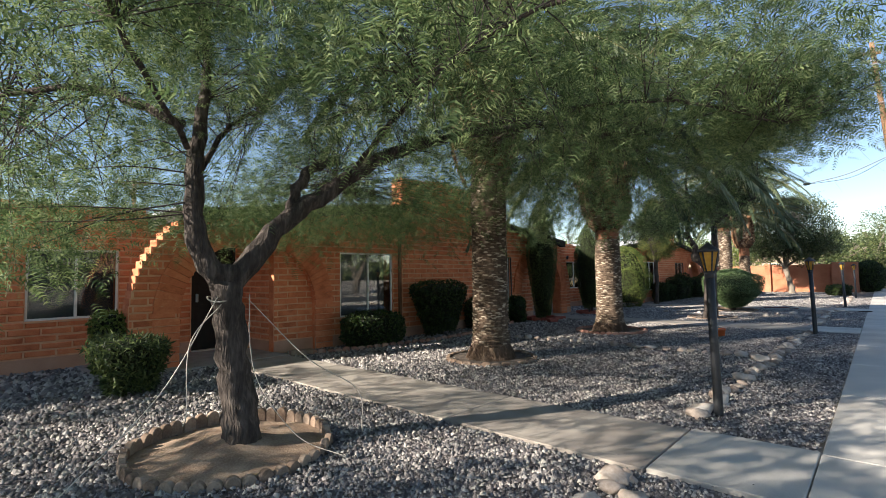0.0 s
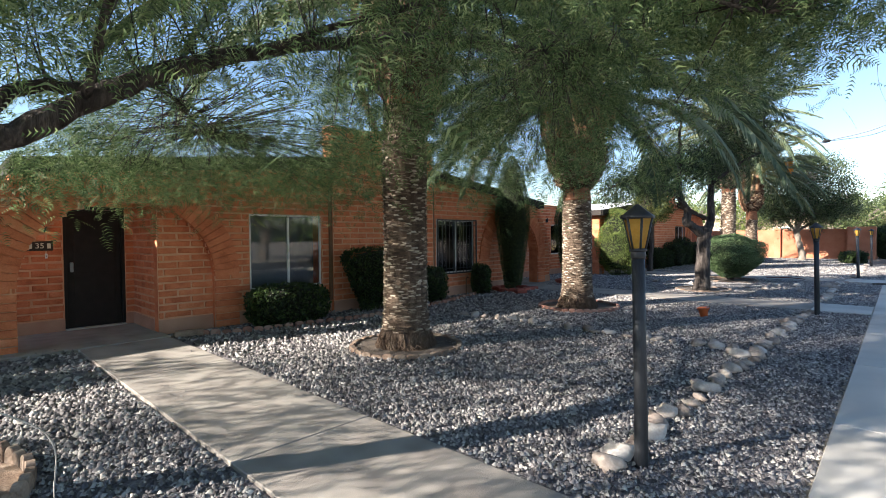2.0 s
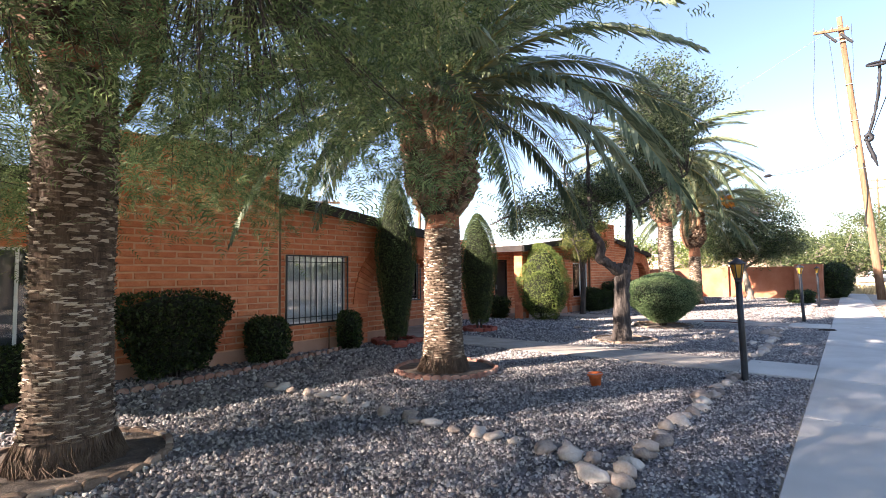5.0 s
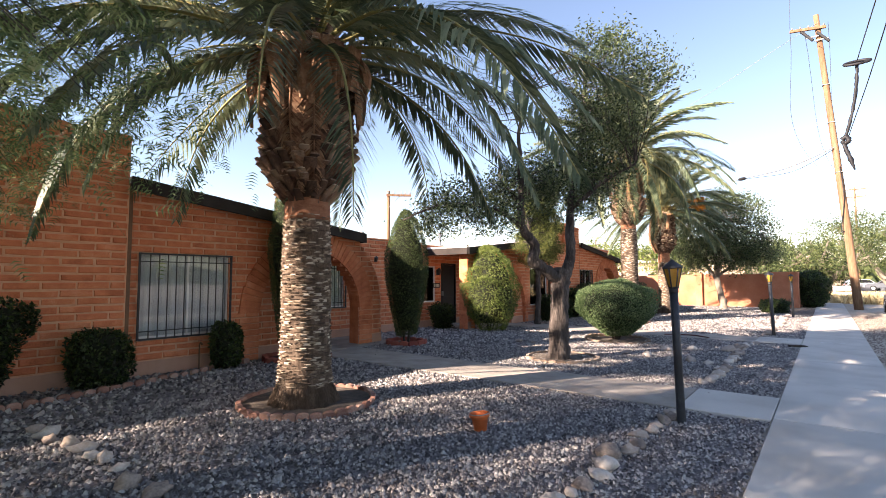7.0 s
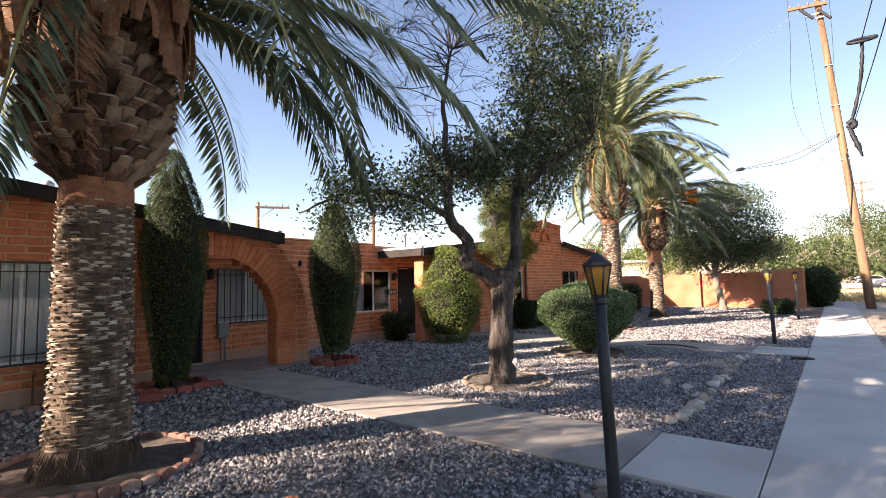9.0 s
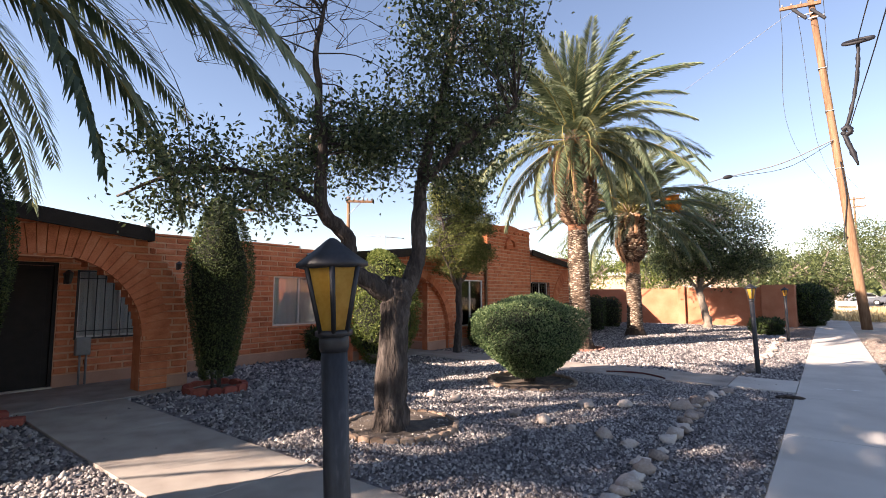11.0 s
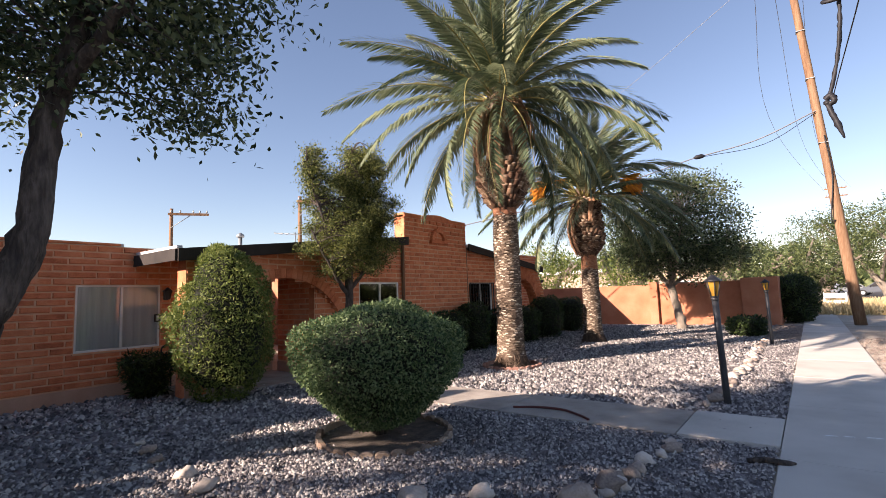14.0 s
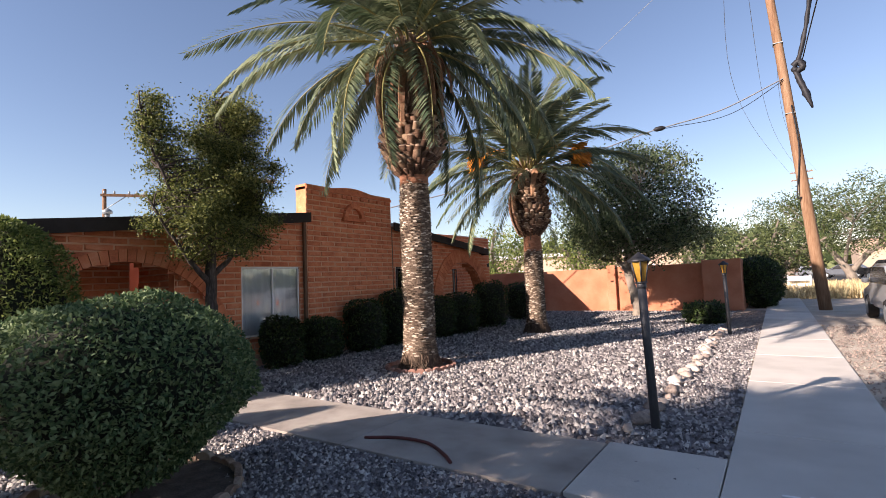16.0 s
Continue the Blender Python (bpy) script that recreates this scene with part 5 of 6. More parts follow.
# the mesquite that spreads over the first part of the walk
def mesquite():
    x0, y0 = -3.87, 1.8
    L = lambda *p: [(x - x0, y - y0, z, r) for x, y, z, r in p]
    limbs = [L((-3.85, 1.86, -0.1, 0.19), (-3.85, 1.86, 0.12, 0.155), (-3.87, 1.80, 0.7, 0.122), (-3.86, 1.74, 1.25, 0.120), (-3.86, 1.74, 1.5, 0.115)),
             L((-3.86, 1.70, 1.35, 0.092), (-3.9, 1.50, 1.75, 0.078), (-4.0, 1.52, 2.4, 0.065), (-4.15, 1.66, 3.1, 0.04), (-4.4, 1.75, 4.0, 0.018)),
             L((-3.86, 1.76, 1.38, 0.10), (-3.8, 2.2, 1.9, 0.085), (-3.8, 2.75, 2.3, 0.075), (-3.75, 3.35, 2.7, 0.07), (-3.5, 4.2, 3.05, 0.055), (-3.0, 5.6, 3.4, 0.035), (-2.6, 7.0, 3.5, 0.02)),
             L((-3.8, 2.25, 1.92, 0.06), (-3.95, 2.5, 2.4, 0.05), (-4.3, 2.95, 2.65, 0.04), (-5.2, 3.8, 3.0, 0.025), (-6.4, 4.6, 2.9, 0.015)),
             L((-3.78, 2.9, 2.42, 0.03), (-3.0, 2.9, 2.9, 0.024), (-2.0, 2.8, 3.2, 0.018), (-0.8, 2.6, 3.1, 0.015)),
             L((-3.6, 4.0, 2.98, 0.03), (-2.6, 4.6, 3.2, 0.022), (-1.4, 5.2, 3.2, 0.02), (-0.5, 5.8, 2.9, 0.01)),
             L((-4.0, 1.46, 2.5, 0.026), (-3.4, 0.8, 3.1, 0.02), (-2.4, 0.2, 3.4, 0.02), (-1.2, -0.2, 3.2, 0.012)),
             L((-4.05, 1.44, 2.7, 0.04), (-4.9, 0.9, 3.1, 0.03), (-6.0, 0.3, 3.1, 0.015)),
             L((-3.95, 1.48, 2.2, 0.03), (-4.4, 2.0, 2.9, 0.022), (-4.9, 2.6, 3.3, 0.012))]
    rg = np.random.RandomState(77)
    blobs = []
    extra = [((-6.2, -3.9), (0.0, 1.3), (1.65, 2.4))] * 18 + [((-7.6, -5.6), (3.0, 7.0), (2.1, 2.9))] * 58 + [((-2.6, -0.5), (4.6, 8.2), (2.95, 4.2))] * 34 + [((-6.6, -3.2), (1.0, 4.5), (3.1, 4.9))] * 36 + [((-6.2, -2.2), (5.2, 9.4), (2.5, 4.2))] * 95 + [((-1.3, -0.25), (5.6, 7.4), (2.9, 3.9))] * 30 + [((-0.6, -0.05), (5.6, 7.0), (3.0, 3.7))] * 26 + [((-4.9, -3.0), (0.6, 3.0), (2.7, 4.3))] * 60 + [((-3.2, -1.2), (1.6, 4.6), (2.9, 3.9))] * 38 + [((-7.8, -5.5), (0.6, 4.0), (2.3, 3.2))] * 30 + [((-7.5, -2.4), (-0.2, 3.6), (3.2, 5.4))] * 60 + [((-5.5, -1.8), (2.5, 7.0), (3.5, 5.2))] * 24
    for bx, by, bz in extra:
        p = [rg.uniform(*bx), rg.uniform(*by), rg.uniform(*bz)]
        blobs.append(((p[0] - x0, p[1] - y0, p[2]), (0.3, 0.3, 0.2), 1.0 / 430))
    for i in range(430):
        while True:
            u, v = rg.uniform(-1, 1, 2)
            if u * u + v * v < 1:
                break
        x, y = -3.4 + 4.7 * u, 2.5 + 6.6 * v
        if y < -0.4 and rg.rand() < 0.9 or x > 0.4:
            continue
        r2 = math.sqrt(1 - u * u - v * v)
        zb = 2.32 + 0.25 * noise.noise(Vector((x * 0.6, y * 0.6, 1))) + (0.22 if x > -1 else 0.0) - (0.32 if y < 1.6 and x < -3.2 else 0.12 if x < -5.5 else 0.0)
        zt = 2.7 + 2.5 * r2
        near_trunk = math.hypot(x - x0, y - y0) < 1.6
        if near_trunk and y > 1.2:
            zb += 0.7
        z = zb + (zt - zb) * rg.rand() ** 1.7
        if x > -1.4 and z < 3.0:
            z += 0.6
        blobs.append(((x - x0, y - y0, z), (0.3, 0.3, 0.2), 1.0 / 430))
    return tree("mesquite_tree", "spreading feathery mesquite with a dark forked trunk in a block ring", x0 - 0.17, y0 + 0.05, limbs, blobs, 1290, 26, 0.27, 0.16, 0.062, MESQ, BARK, 71, sprigs=pinnate, twig=0.007, twig_every=2)


mesquite()

T2 = [[(0, 0, -0.1, 0.24), (0, 0, 0.12, 0.20), (0.0, 0.02, 0.8, 0.165), (0.02, 0.05, 1.4, 0.165), (0.02, 0.08, 1.68, 0.16)],
      [(0.0, 0.0, 1.5, 0.11), (-0.15, -0.35, 1.75, 0.10), (-0.25, -0.52, 1.85, 0.105), (-0.25, -0.45, 2.15, 0.085), (-0.35, -0.75, 2.5, 0.075), (-0.35, -0.75, 3.2, 0.05), (-0.3, -0.9, 4.2, 0.03), (-0.2, -0.8, 5.0, 0.015)],
      [(0.05, 0.12, 1.5, 0.12), (0.12, 0.30, 1.9, 0.095), (0.1, 0.36, 2.4, 0.085), (0.1, 0.45, 3.1, 0.07), (0.2, 0.75, 4.2, 0.05), (0.2, 1.0, 5.4, 0.03), (0.1, 1.2, 6.2, 0.012)],
      [(-0.35, -0.75, 2.5, 0.05), (-0.7, -1.2, 2.8, 0.04), (-1.4, -1.7, 2.9, 0.025), (-2.0, -2.2, 2.6, 0.012)],
      [(0.1, 0.4, 2.9, 0.05), (0.7, 0.6, 3.4, 0.035), (1.3, 0.7, 3.7, 0.02)],
      [(0.15, 0.5, 3.3, 0.05), (-0.4, 1.2, 3.9, 0.035), (-0.8, 1.9, 4.2, 0.02)],
      [(-0.35, -0.75, 2.9, 0.045), (-1.0, -0.4, 3.5, 0.03), (-1.4, 0.2, 4.1, 0.018)]]
rg2 = np.random.RandomState(8)
BARE2 = [(-0.5 + rg2.randn() * 0.7, -1.0 + rg2.randn() * 0.6, 4.3 + rg2.rand() * 1.3) for i in range(44)]
tree("yard_tree", "leafy tree with a dark forked trunk and some bare twigs", -3.93, 16.55, T2,
     [((-1.1, -1.5, 2.75), (1.2, 1.0, 0.45), 0.18), ((0.95, 0.45, 5.2), (1.1, 1.0, 1.2), 0.40), ((0.1, 0.3, 3.6), (0.9, 0.8, 0.7), 0.13), ((-0.6, -0.8, 3.3), (0.9, 0.8, 0.5), 0.10), ((-1.0, 0.6, 3.6), (0.8, 0.6, 0.6), 0.07), ((0.45, 0.95, 4.0), (0.8, 0.8, 1.0), 0.20), ((-0.3, -0.3, 3.2), (0.6, 0.6, 0.4), 0.06), ((0.2, 1.15, 3.5), (0.6, 0.5, 0.7), 0.10)],
     235, 135, 0.165, 0.062, 0.029, TREELEAF, BARK, 72, bare=BARE2, twig=0.010)
T3 = [[(0, 0, -0.1, 0.22), (0, 0, 0.3, 0.17), (-0.15, 0, 1.0, 0.14), (-0.3, 0.05, 1.7, 0.14)],
      [(-0.3, 0.05, 1.6, 0.1), (-1.0, 0.2, 2.6, 0.07), (-1.7, 0.2, 3.6, 0.03)], [(-0.3, 0.05, 1.6, 0.1), (0.1, -0.3, 2.8, 0.07), (0.4, -0.2, 4.4, 0.03)], [(-0.2, 0, 1.7, 0.08), (0.8, 0.5, 2.5, 0.05), (1.7, 0.5, 3.2, 0.02)],
      [(-0.3, 0, 1.8, 0.08), (-0.4, 0.8, 3.0, 0.05), (-0.2, 0.9, 4.6, 0.02)]]
tree("yard_tree", "round dense dark tree in front of the stucco yard wall", -4.15, 36.6, T3, [((-0.1, 0, 4.05), (2.5, 2.4, 2.15), 0.75), ((0.9, 0, 2.9), (1.7, 1.5, 0.8), 0.2), ((-1.2, 0, 2.9), (1.3, 1.5, 0.8), 0.15)], 480, 76, 0.24, 0.115, 0.052, TREELEAF, BARKPALE, 73)
TJ = [[(0, 0, -0.1, 0.13), (0, 0, 0.2, 0.10), (0.02, 0.06, 1.0, 0.085), (0, 0.05, 1.8, 0.08), (0, 0.1, 3.2, 0.05), (0, 0.2, 4.7, 0.015)], [(0, 0.05, 1.6, 0.05), (0.1, -0.5, 2.2, 0.03), (0.1, -0.95, 2.9, 0.012)], [(0, 0.05, 1.7, 0.05), (0, 0.6, 2.3, 0.03), (0, 1.0, 3.0, 0.012)],
      [(0, 0.0, 2.2, 0.04), (0.1, -0.7, 3.2, 0.025), (0.1, -1.05, 4.2, 0.01)]]
tree("juniper_tree", "upright yellow-green juniper on a thin bare stem", -7.6, 22.77, TJ, [((0, 0.1, 2.7), (0.8, 1.05, 0.75), 0.36), ((0, 0.2, 3.4), (0.8, 1.05, 0.75), 0.36), ((0, 0.4, 4.2), (0.5, 0.6, 0.75), 0.22), ((0.05, -0.85, 4.0), (0.18, 0.18, 0.55), 0.06)], 380, 220, 0.105, 0.045, 0.022, JUNIPER, BARK, 74)

# ---- small things of the yard ----
pot = thing("flower_pot", "small orange clay pot standing empty in gravel", "pot", m=pose(-2.66, 12.0, 0.0, 3, -4, 0))
prof = [(0.06, 0.01), (0.062, 0.012), (0.085, 0.14), (0.10, 0.142), (0.104, 0.175), (0.094, 0.176), (0.09, 0.15), (0.055, 0.03)]
V = [(r * math.cos(6.28318 * i / 20), r * math.sin(6.28318 * i / 20), z) for r, z in prof for i in range(20)]
F = [(j * 20 + i, j * 20 + (i + 1) % 20, (j + 1) * 20 + (i + 1) % 20, (j + 1) * 20 + i) for j in range(7) for i in range(20)] + [tuple(range(140, 160)), tuple(range(19, -1, -1))]
obj("pot_body", link_mesh("pot_body", V, F, REDPOT, True), pot)
V, F = tube_np([(0, 0, 0.172), (0, 0, 0.182)], [0.103, 0.1], 20)
obj("pot_rim", link_mesh("pot_rim", V[:-2], F[:20], POTRIM, True), pot, None, "weathered blue-grey rim")

V, F = tube_np(curve_pts([(-3.4, 21.95, 0.03), (-3.1, 22.08, 0.035), (-2.75, 22.08, 0.04), (-2.45, 21.92, 0.035), (-2.3, 21.8, 0.03)], 8), [0.016] * 33, 8)
tagged(obj("garden_hose", link_mesh("garden_hose", V, F, HOSE, True)), "short dark red hose lying across the path edge", "hose")
V, F = tube_np(curve_pts([(-0.62, 21.12, 0.03), (-0.5, 21.2, 0.035), (-0.38, 21.17, 0.04), (-0.28, 21.22, 0.035)], 5), [0.02, 0.024, 0.026, 0.026, 0.026, 0.026, 0.026, 0.026, 0.026, 0.026, 0.026, 0.026, 0.024, 0.02, 0.014, 0.008][:16], 8)
tagged(obj("fallen_stick", link_mesh("fallen_stick", V, F, BARK, True)), "dark fallen stick beside the pavement joint", "stick")

ropes = thing("guy_rope", "pale ropes tied round the mesquite trunk and pegged out", "rope", m=pose(-4.04, 1.85, 0))
for pts in ([(0.08, -0.17, 1.28), (0.18, -0.62, 0.6), (0.1, -1.2, 0.02)], [(0.15, 0.05, 1.25), (0.45, 0.42, 0.75), (0.62, 0.8, 0.45), (0.66, 0.82, 0.1)], [(0.12, -0.16, 1.22), (0.2, -0.42, 0.95), (0.2, -0.44, 0.45), (0.19, -0.46, 0.35)],
            [(0.17, 0.05, 1.3), (0.24, 0.02, 0.9), (0.26, 0.1, 0.55), (0.5, 0.3, 0.15), (0.85, 0.5, 0.02)]):
    P = curve_pts(pts, 8)
    V, F = tube_np(P, [0.004] * len(P), 6)
    obj("rope", link_mesh("rope", V, F, ROPE, True), ropes)
a = np.linspace(0, 6.28318, 25)
V, F = tube_np(np.stack([0.132 * np.cos(a), 0.132 * np.sin(a) - 0.08, 1.26 + 0.02 * np.sin(a * 2)], -1), [0.006] * 25, 6, cap=False)
obj("rope_loop", link_mesh("rope_loop", V, F, ROPE, True), ropes)


def meter(y, z):
    t = thing("meter_box", "grey metal service box with a conduit on the porch wall", "meter box", "service boxes", m=EAST(BACK_X, y))
    part("box_body", boxm(-0.11, 0.11, -0.10, -0.012, z, z + 0.30, 0.01), STEELGREY, t)
    part("box_lid", boxm(-0.10, 0.10, -0.112, -0.101, z + 0.02, z + 0.28, 0.004), STEELGREY, t)
    for dx in (-0.03, 0.06):
        V, F = tube_np([(dx, -0.05, 0.0), (dx, -0.05, z * 0.5), (dx, -0.05, z)], [0.018] * 3, 8)
        obj("conduit", link_mesh("conduit", V, F, STEELGREY, True), t)


meter(15.22, 0.52)


def wall_lantern(y, z, x=BACK_X, size=0.85):
    t = thing("wall_lantern", "small black lantern fixed to the porch wall", "wall lamp", "porch lanterns", m=EAST(x, y) @ Matrix.Translation((0, 0, z)) @ Matrix.Scale(size, 4))
    part("back_plate", boxm(-0.05, 0.05, -0.02, -0.006, -0.1, 0.12, 0.006), BLACKPAINT, t)
    bm = bmesh.new()
    bmesh.ops.create_cone(bm, cap_ends=True, segments=6, radius1=0.055, radius2=0.085, depth=0.18)
    part("lantern_body", bm, BLACKPAINT, t, m=pose(0, -0.11, 0))
    bm = bmesh.new()
    bmesh.ops.create_cone(bm, cap_ends=True, segments=6, radius1=0.11, radius2=0.015, depth=0.09)
    part("lantern_roof", bm, BLACKPAINT, t, m=pose(0, -0.11, 0.135))
    part("arm", boxm(-0.012, 0.012, -0.07, -0.015, 0.06, 0.085, 0.004), BLACKPAINT, t)


wall_lantern(3.45, 1.72)
wall_lantern(20.28, 1.75)
wall_lantern(16.1, 2.0, FACE_X, 0.5)
wall_lantern(33.6, 2.0, FACE_X, 0.5)
wall_lantern(14.95, 1.8)


def plaque(y, z, text):
    t = thing("house_number", "dark tile with cream house numerals beside the door", "house number", "house numbers", m=EAST(BACK_X, y))
    part("tile", boxm(-0.17, 0.17, -0.022, -0.004, z - 0.075, z + 0.075, 0.006), PLAQUE, t)
    if text:
        cu = bpy.data.curves.new("numerals", "FONT")
        cu.body, cu.size, cu.extrude, cu.align_x, cu.align_y = text, 0.12, 0.003, "CENTER", "CENTER"
        cu.materials.append(LETTER)
        obj("numerals", cu, t, pose(0, -0.026, z, 90, 0, 0), "cream numerals")
        for k in (-0.115, 0.115):
            part("numeral_bar", boxm(k - 0.022, k + 0.022, -0.027, -0.0225, z - 0.04, z + 0.04), LETTER, t, "worn cream numeral")
    else:
        for k in range(4):
            part("numeral_bar", boxm(-0.13 + k * 0.07, -0.09 + k * 0.07, -0.027, -0.0225, z - 0.045, z + 0.045), LETTER, t)


plaque(3.42, 1.42, "35")
bell = thing("doorbell", "small white doorbell button on the brick beside the door", "doorbell", m=EAST(BACK_X, 3.5))
part("bell_plate", boxm(-0.016, 0.016, -0.016, -0.004, 1.22, 1.30, 0.004), WHITEPAINT, bell)
part("button", boxm(-0.007, 0.007, -0.022, -0.0165, 1.25, 1.27, 0.002), STEELGREY, bell)
plaque(20.25, 1.33, "")


def spigot(x, y, label):
    t = thing("garden_tap", label, "tap", "garden taps", m=pose(x, y, 0))
    V, F = tube_np([(0, 0, -0.05), (0, 0, 0.2), (0, 0, 0.42), (0.05, 0, 0.46), (0.10, 0, 0.43)], [0.014] * 5, 8)
    obj("pipe", link_mesh("pipe", V, F, SOFFIT, True), t)
    bm = bmesh.new()
    bmesh.ops.create_cone(bm, cap_ends=True, segments=10, radius1=0.035, radius2=0.035, depth=0.012)
    part("valve_wheel", bm, REDBRICK, t, m=pose(0.02, 0, 0.485))


spigot(-8.3, 11.85, "rusty garden tap on a standpipe by the wall")
spigot(-9.8, 19.95, "garden tap on a standpipe beside the window")
hose_box = thing("hose_reel", "dark coiled hose holder on the recessed wall", "hose reel", m=EAST(BACK_X, 20.3))
a = np.linspace(0, 6.28318 * 3, 60)
V, F = tube_np(np.stack([0.09 * np.cos(a), -0.03 - 0.02 * a / 19, 0.72 + 0.09 * np.sin(a)], -1), [0.013] * 60, 6)
obj("coil", link_mesh("coil", V, F, CABLE, True), hose_box)
V, F = tube_np([(0.08, -0.035, 0.66), (0.09, -0.03, 0.3), (0.1, -0.03, 0.0)], [0.012] * 3, 6)
obj("hose_tail", link_mesh("hose_tail", V, F, CABLE, True), hose_box)
for x, y, w in ((-8.1, 4.98, 0.4), (-7.35, 12.95, 0.3), (-7.6, 13.9, 0.3)):
    tagged(part("loose_brick", boxm(-w / 2, w / 2, -0.09, 0.09, 0.0, 0.09, 0.012), REDBRICK if w < 0.35 else TANEDGE, None, m=pose(x, y, 0.0, 0, 0, 70)), "loose worn brick lying by the wall bed", "brick", "loose bricks")

for i, (x, y, w, a) in enumerate(((-0.02, 22.36, 0.10, 8), (0.12, 22.40, 0.08, 4), (0.32, 22.46, 0.12, 6))):
    tagged(part("chalk_mark", boxm(-w / 2, w / 2, -0.012, 0.012, 0.0235, 0.0262), WHITEPAINT, None, m=pose(x, y, 0, 0, 0, a)), "faded white mark painted on the concrete pavement", "paint mark", "paint marks")

# roof vents behind the parapets
for x, y, h in ((-11.5, 12.6, 3.55), (-12.0, 23.0, 3.3), (-11.2, 28.5, 3.5)):
    t = thing("roof_vent", "grey metal vent pipe on the roof", "roof vent", "roof vents", m=pose(x, y, 2.5))
    V, F = tube_np([(0, 0, 0), (0, 0, h - 2.5)], [0.05, 0.05], 10)
    obj("pipe", link_mesh("pipe", V, F, STEELGREY, True), t)
    V, F = tube_np([(0, 0, h - 2.5), (0, 0, h - 2.44), (0, 0, h - 2.38)], [0.1, 0.1, 0.02], 10)
    obj("vent_cap", link_mesh("vent_cap", V, F, STEELGREY, True), t)


# ---- utility poles and wires ----
def wire(name, pts, r, mat, label, cat="wire", group="overhead wires"):
    P = curve_pts(pts, 8)
    V, F = tube_np(P, [r] * len(P), 5, cap=False)
    return tagged(obj(name, link_mesh(name, V, F, mat, True)), label, cat, group)


pole = thing("utility_pole", "tall leaning wooden utility pole beside the pavement", "utility pole", "utility poles")
PB, PT = np.array([1.28, 39.5, 0.0]), np.array([0.22, 39.5, 15.4])
V, F = tube_np([PB + (PT - PB) * t for t in np.linspace(-0.02, 1, 8)], np.linspace(0.19, 0.12, 8), 14, 0.02, 3)
obj("pole_shaft", link_mesh("pole_shaft", V, F, POLEWOOD, True), pole)
at = lambda t: PB + (PT - PB) * t
c = at(0.95)
part("crossarm", boxm(-1.2, 0.35, -0.06, 0.06, -0.07, 0.07, 0.01), POLEWOOD, pole, m=pose(c[0], c[1] - 0.18, c[2], 0, 4, 8))
for k in (-1.1, -0.75, -0.4, 0.25):
    V, F = tube_np([(0, 0, 0.07), (0, 0, 0.14), (0, 0, 0.2)], [0.03, 0.05, 0.03], 8)
    obj("insulator", link_mesh("insulator", V, F, STEELGREY, True), pole, pose(c[0], c[1] - 0.18, c[2], 0, 4, 8) @ Matrix.Translation((k, 0, 0)))
for k, tz in ((-0.5, 0.915), (0.15, 0.90)):
    q = at(tz)
    part("cutout_fuse", boxm(-0.06, 0.06, -0.06, 0.06, -0.4, 0.4, 0.02), CABLE, pole, "dark angled fuse cutout", m=pose(q[0] + k, q[1] - 0.25, q[2] + 0.2, 0, -38, 0))
    part("fuse_bracket", boxm(-0.3, 0.3, -0.03, 0.03, -0.03, 0.03, 0.006), STEELGREY, pole, m=pose(q[0] + k * 0.5, q[1] - 0.2, q[2] + 0.1))
for k in (0.45, 0.62, 0.75):
    q = at(k)
    part("bolt_band", boxm(-0.16, 0.16, -0.16, 0.16, -0.02, 0.02, 0.01), STEELGREY, pole, m=pose(q[0], q[1], q[2]))
V, F = tube_np(curve_pts([(1.72, 38.9, 12.1), (1.66, 38.95, 11.3), (1.55, 39.0, 10.4), (1.35, 39.1, 9.4), (1.1, 39.2, 8.55)], 6), [0.07] * 25, 8, 0.3, 5)
obj("cable_loop", link_mesh("cable_loop", V, F, CABLE, True), pole, None, "thick black hanging cable")
V, F = tube_np(curve_pts([(0.98, 39.15, 8.5), (1.15, 39.1, 8.6), (1.25, 39.1, 8.4), (1.1, 39.15, 8.3), (0.98, 39.15, 8.45)], 6), [0.11] * 25, 8, 0.2, 6)
obj("splice_case", link_mesh("splice_case", V, F, CABLE, True), pole, None, "black cable splice case")
V, F = tube_np(curve_pts([(1.02, 39.15, 8.35), (1.2, 39.1, 7.7), (1.42, 39.1, 6.9)], 6), [0.07, 0.08, 0.09, 0.1, 0.1, 0.1, 0.1, 0.1, 0.1, 0.09, 0.07, 0.05, 0.03], 8, 0.3, 7)
obj("cable_tail", link_mesh("cable_tail", V, F, CABLE, True), pole)
a = np.linspace(0, 6.28318 * 2, 40)
V, F = tube_np(np.stack([1.72 + 0.5 * np.cos(a), 38.9 + 0.2 * np.sin(a), 12.2 + 0.14 * np.sin(a)], -1), [0.07] * 40, 6)
obj("cable_loop", link_mesh("cable_loop", V, F, CABLE, True), pole, None, "black storage loop of cable")
V, F = tube_np(curve_pts([(0.85, 39.35, 7.2), (0.95, 39.32, 5.6), (0.78, 39.3, 4.0), (0.9, 39.35, 3.9)], 6), [0.025] * 19, 6)
obj("down_lead", link_mesh("down_lead", V, F, CABLE, True), pole)
wire("overhead_wire", [(1.72, 39, 12.3), (2.4, 20, 11.6), (3.0, 0, 12.3), (3.2, -20, 13)], 0.022, CABLE, "black overhead cable following the street")
wire("overhead_wire", [(1.25, 39, 8.6), (1.9, 24, 9.2), (3.2, -10, 12.2)], 0.018, CABLE, "black overhead cable following the street")
wire("overhead_wire", [(-0.9, 39.3, 14.8), (-1.2, 60, 13.2), (3.0, 118, 17.0)], 0.012, WIRE, "thin overhead wire running between poles")
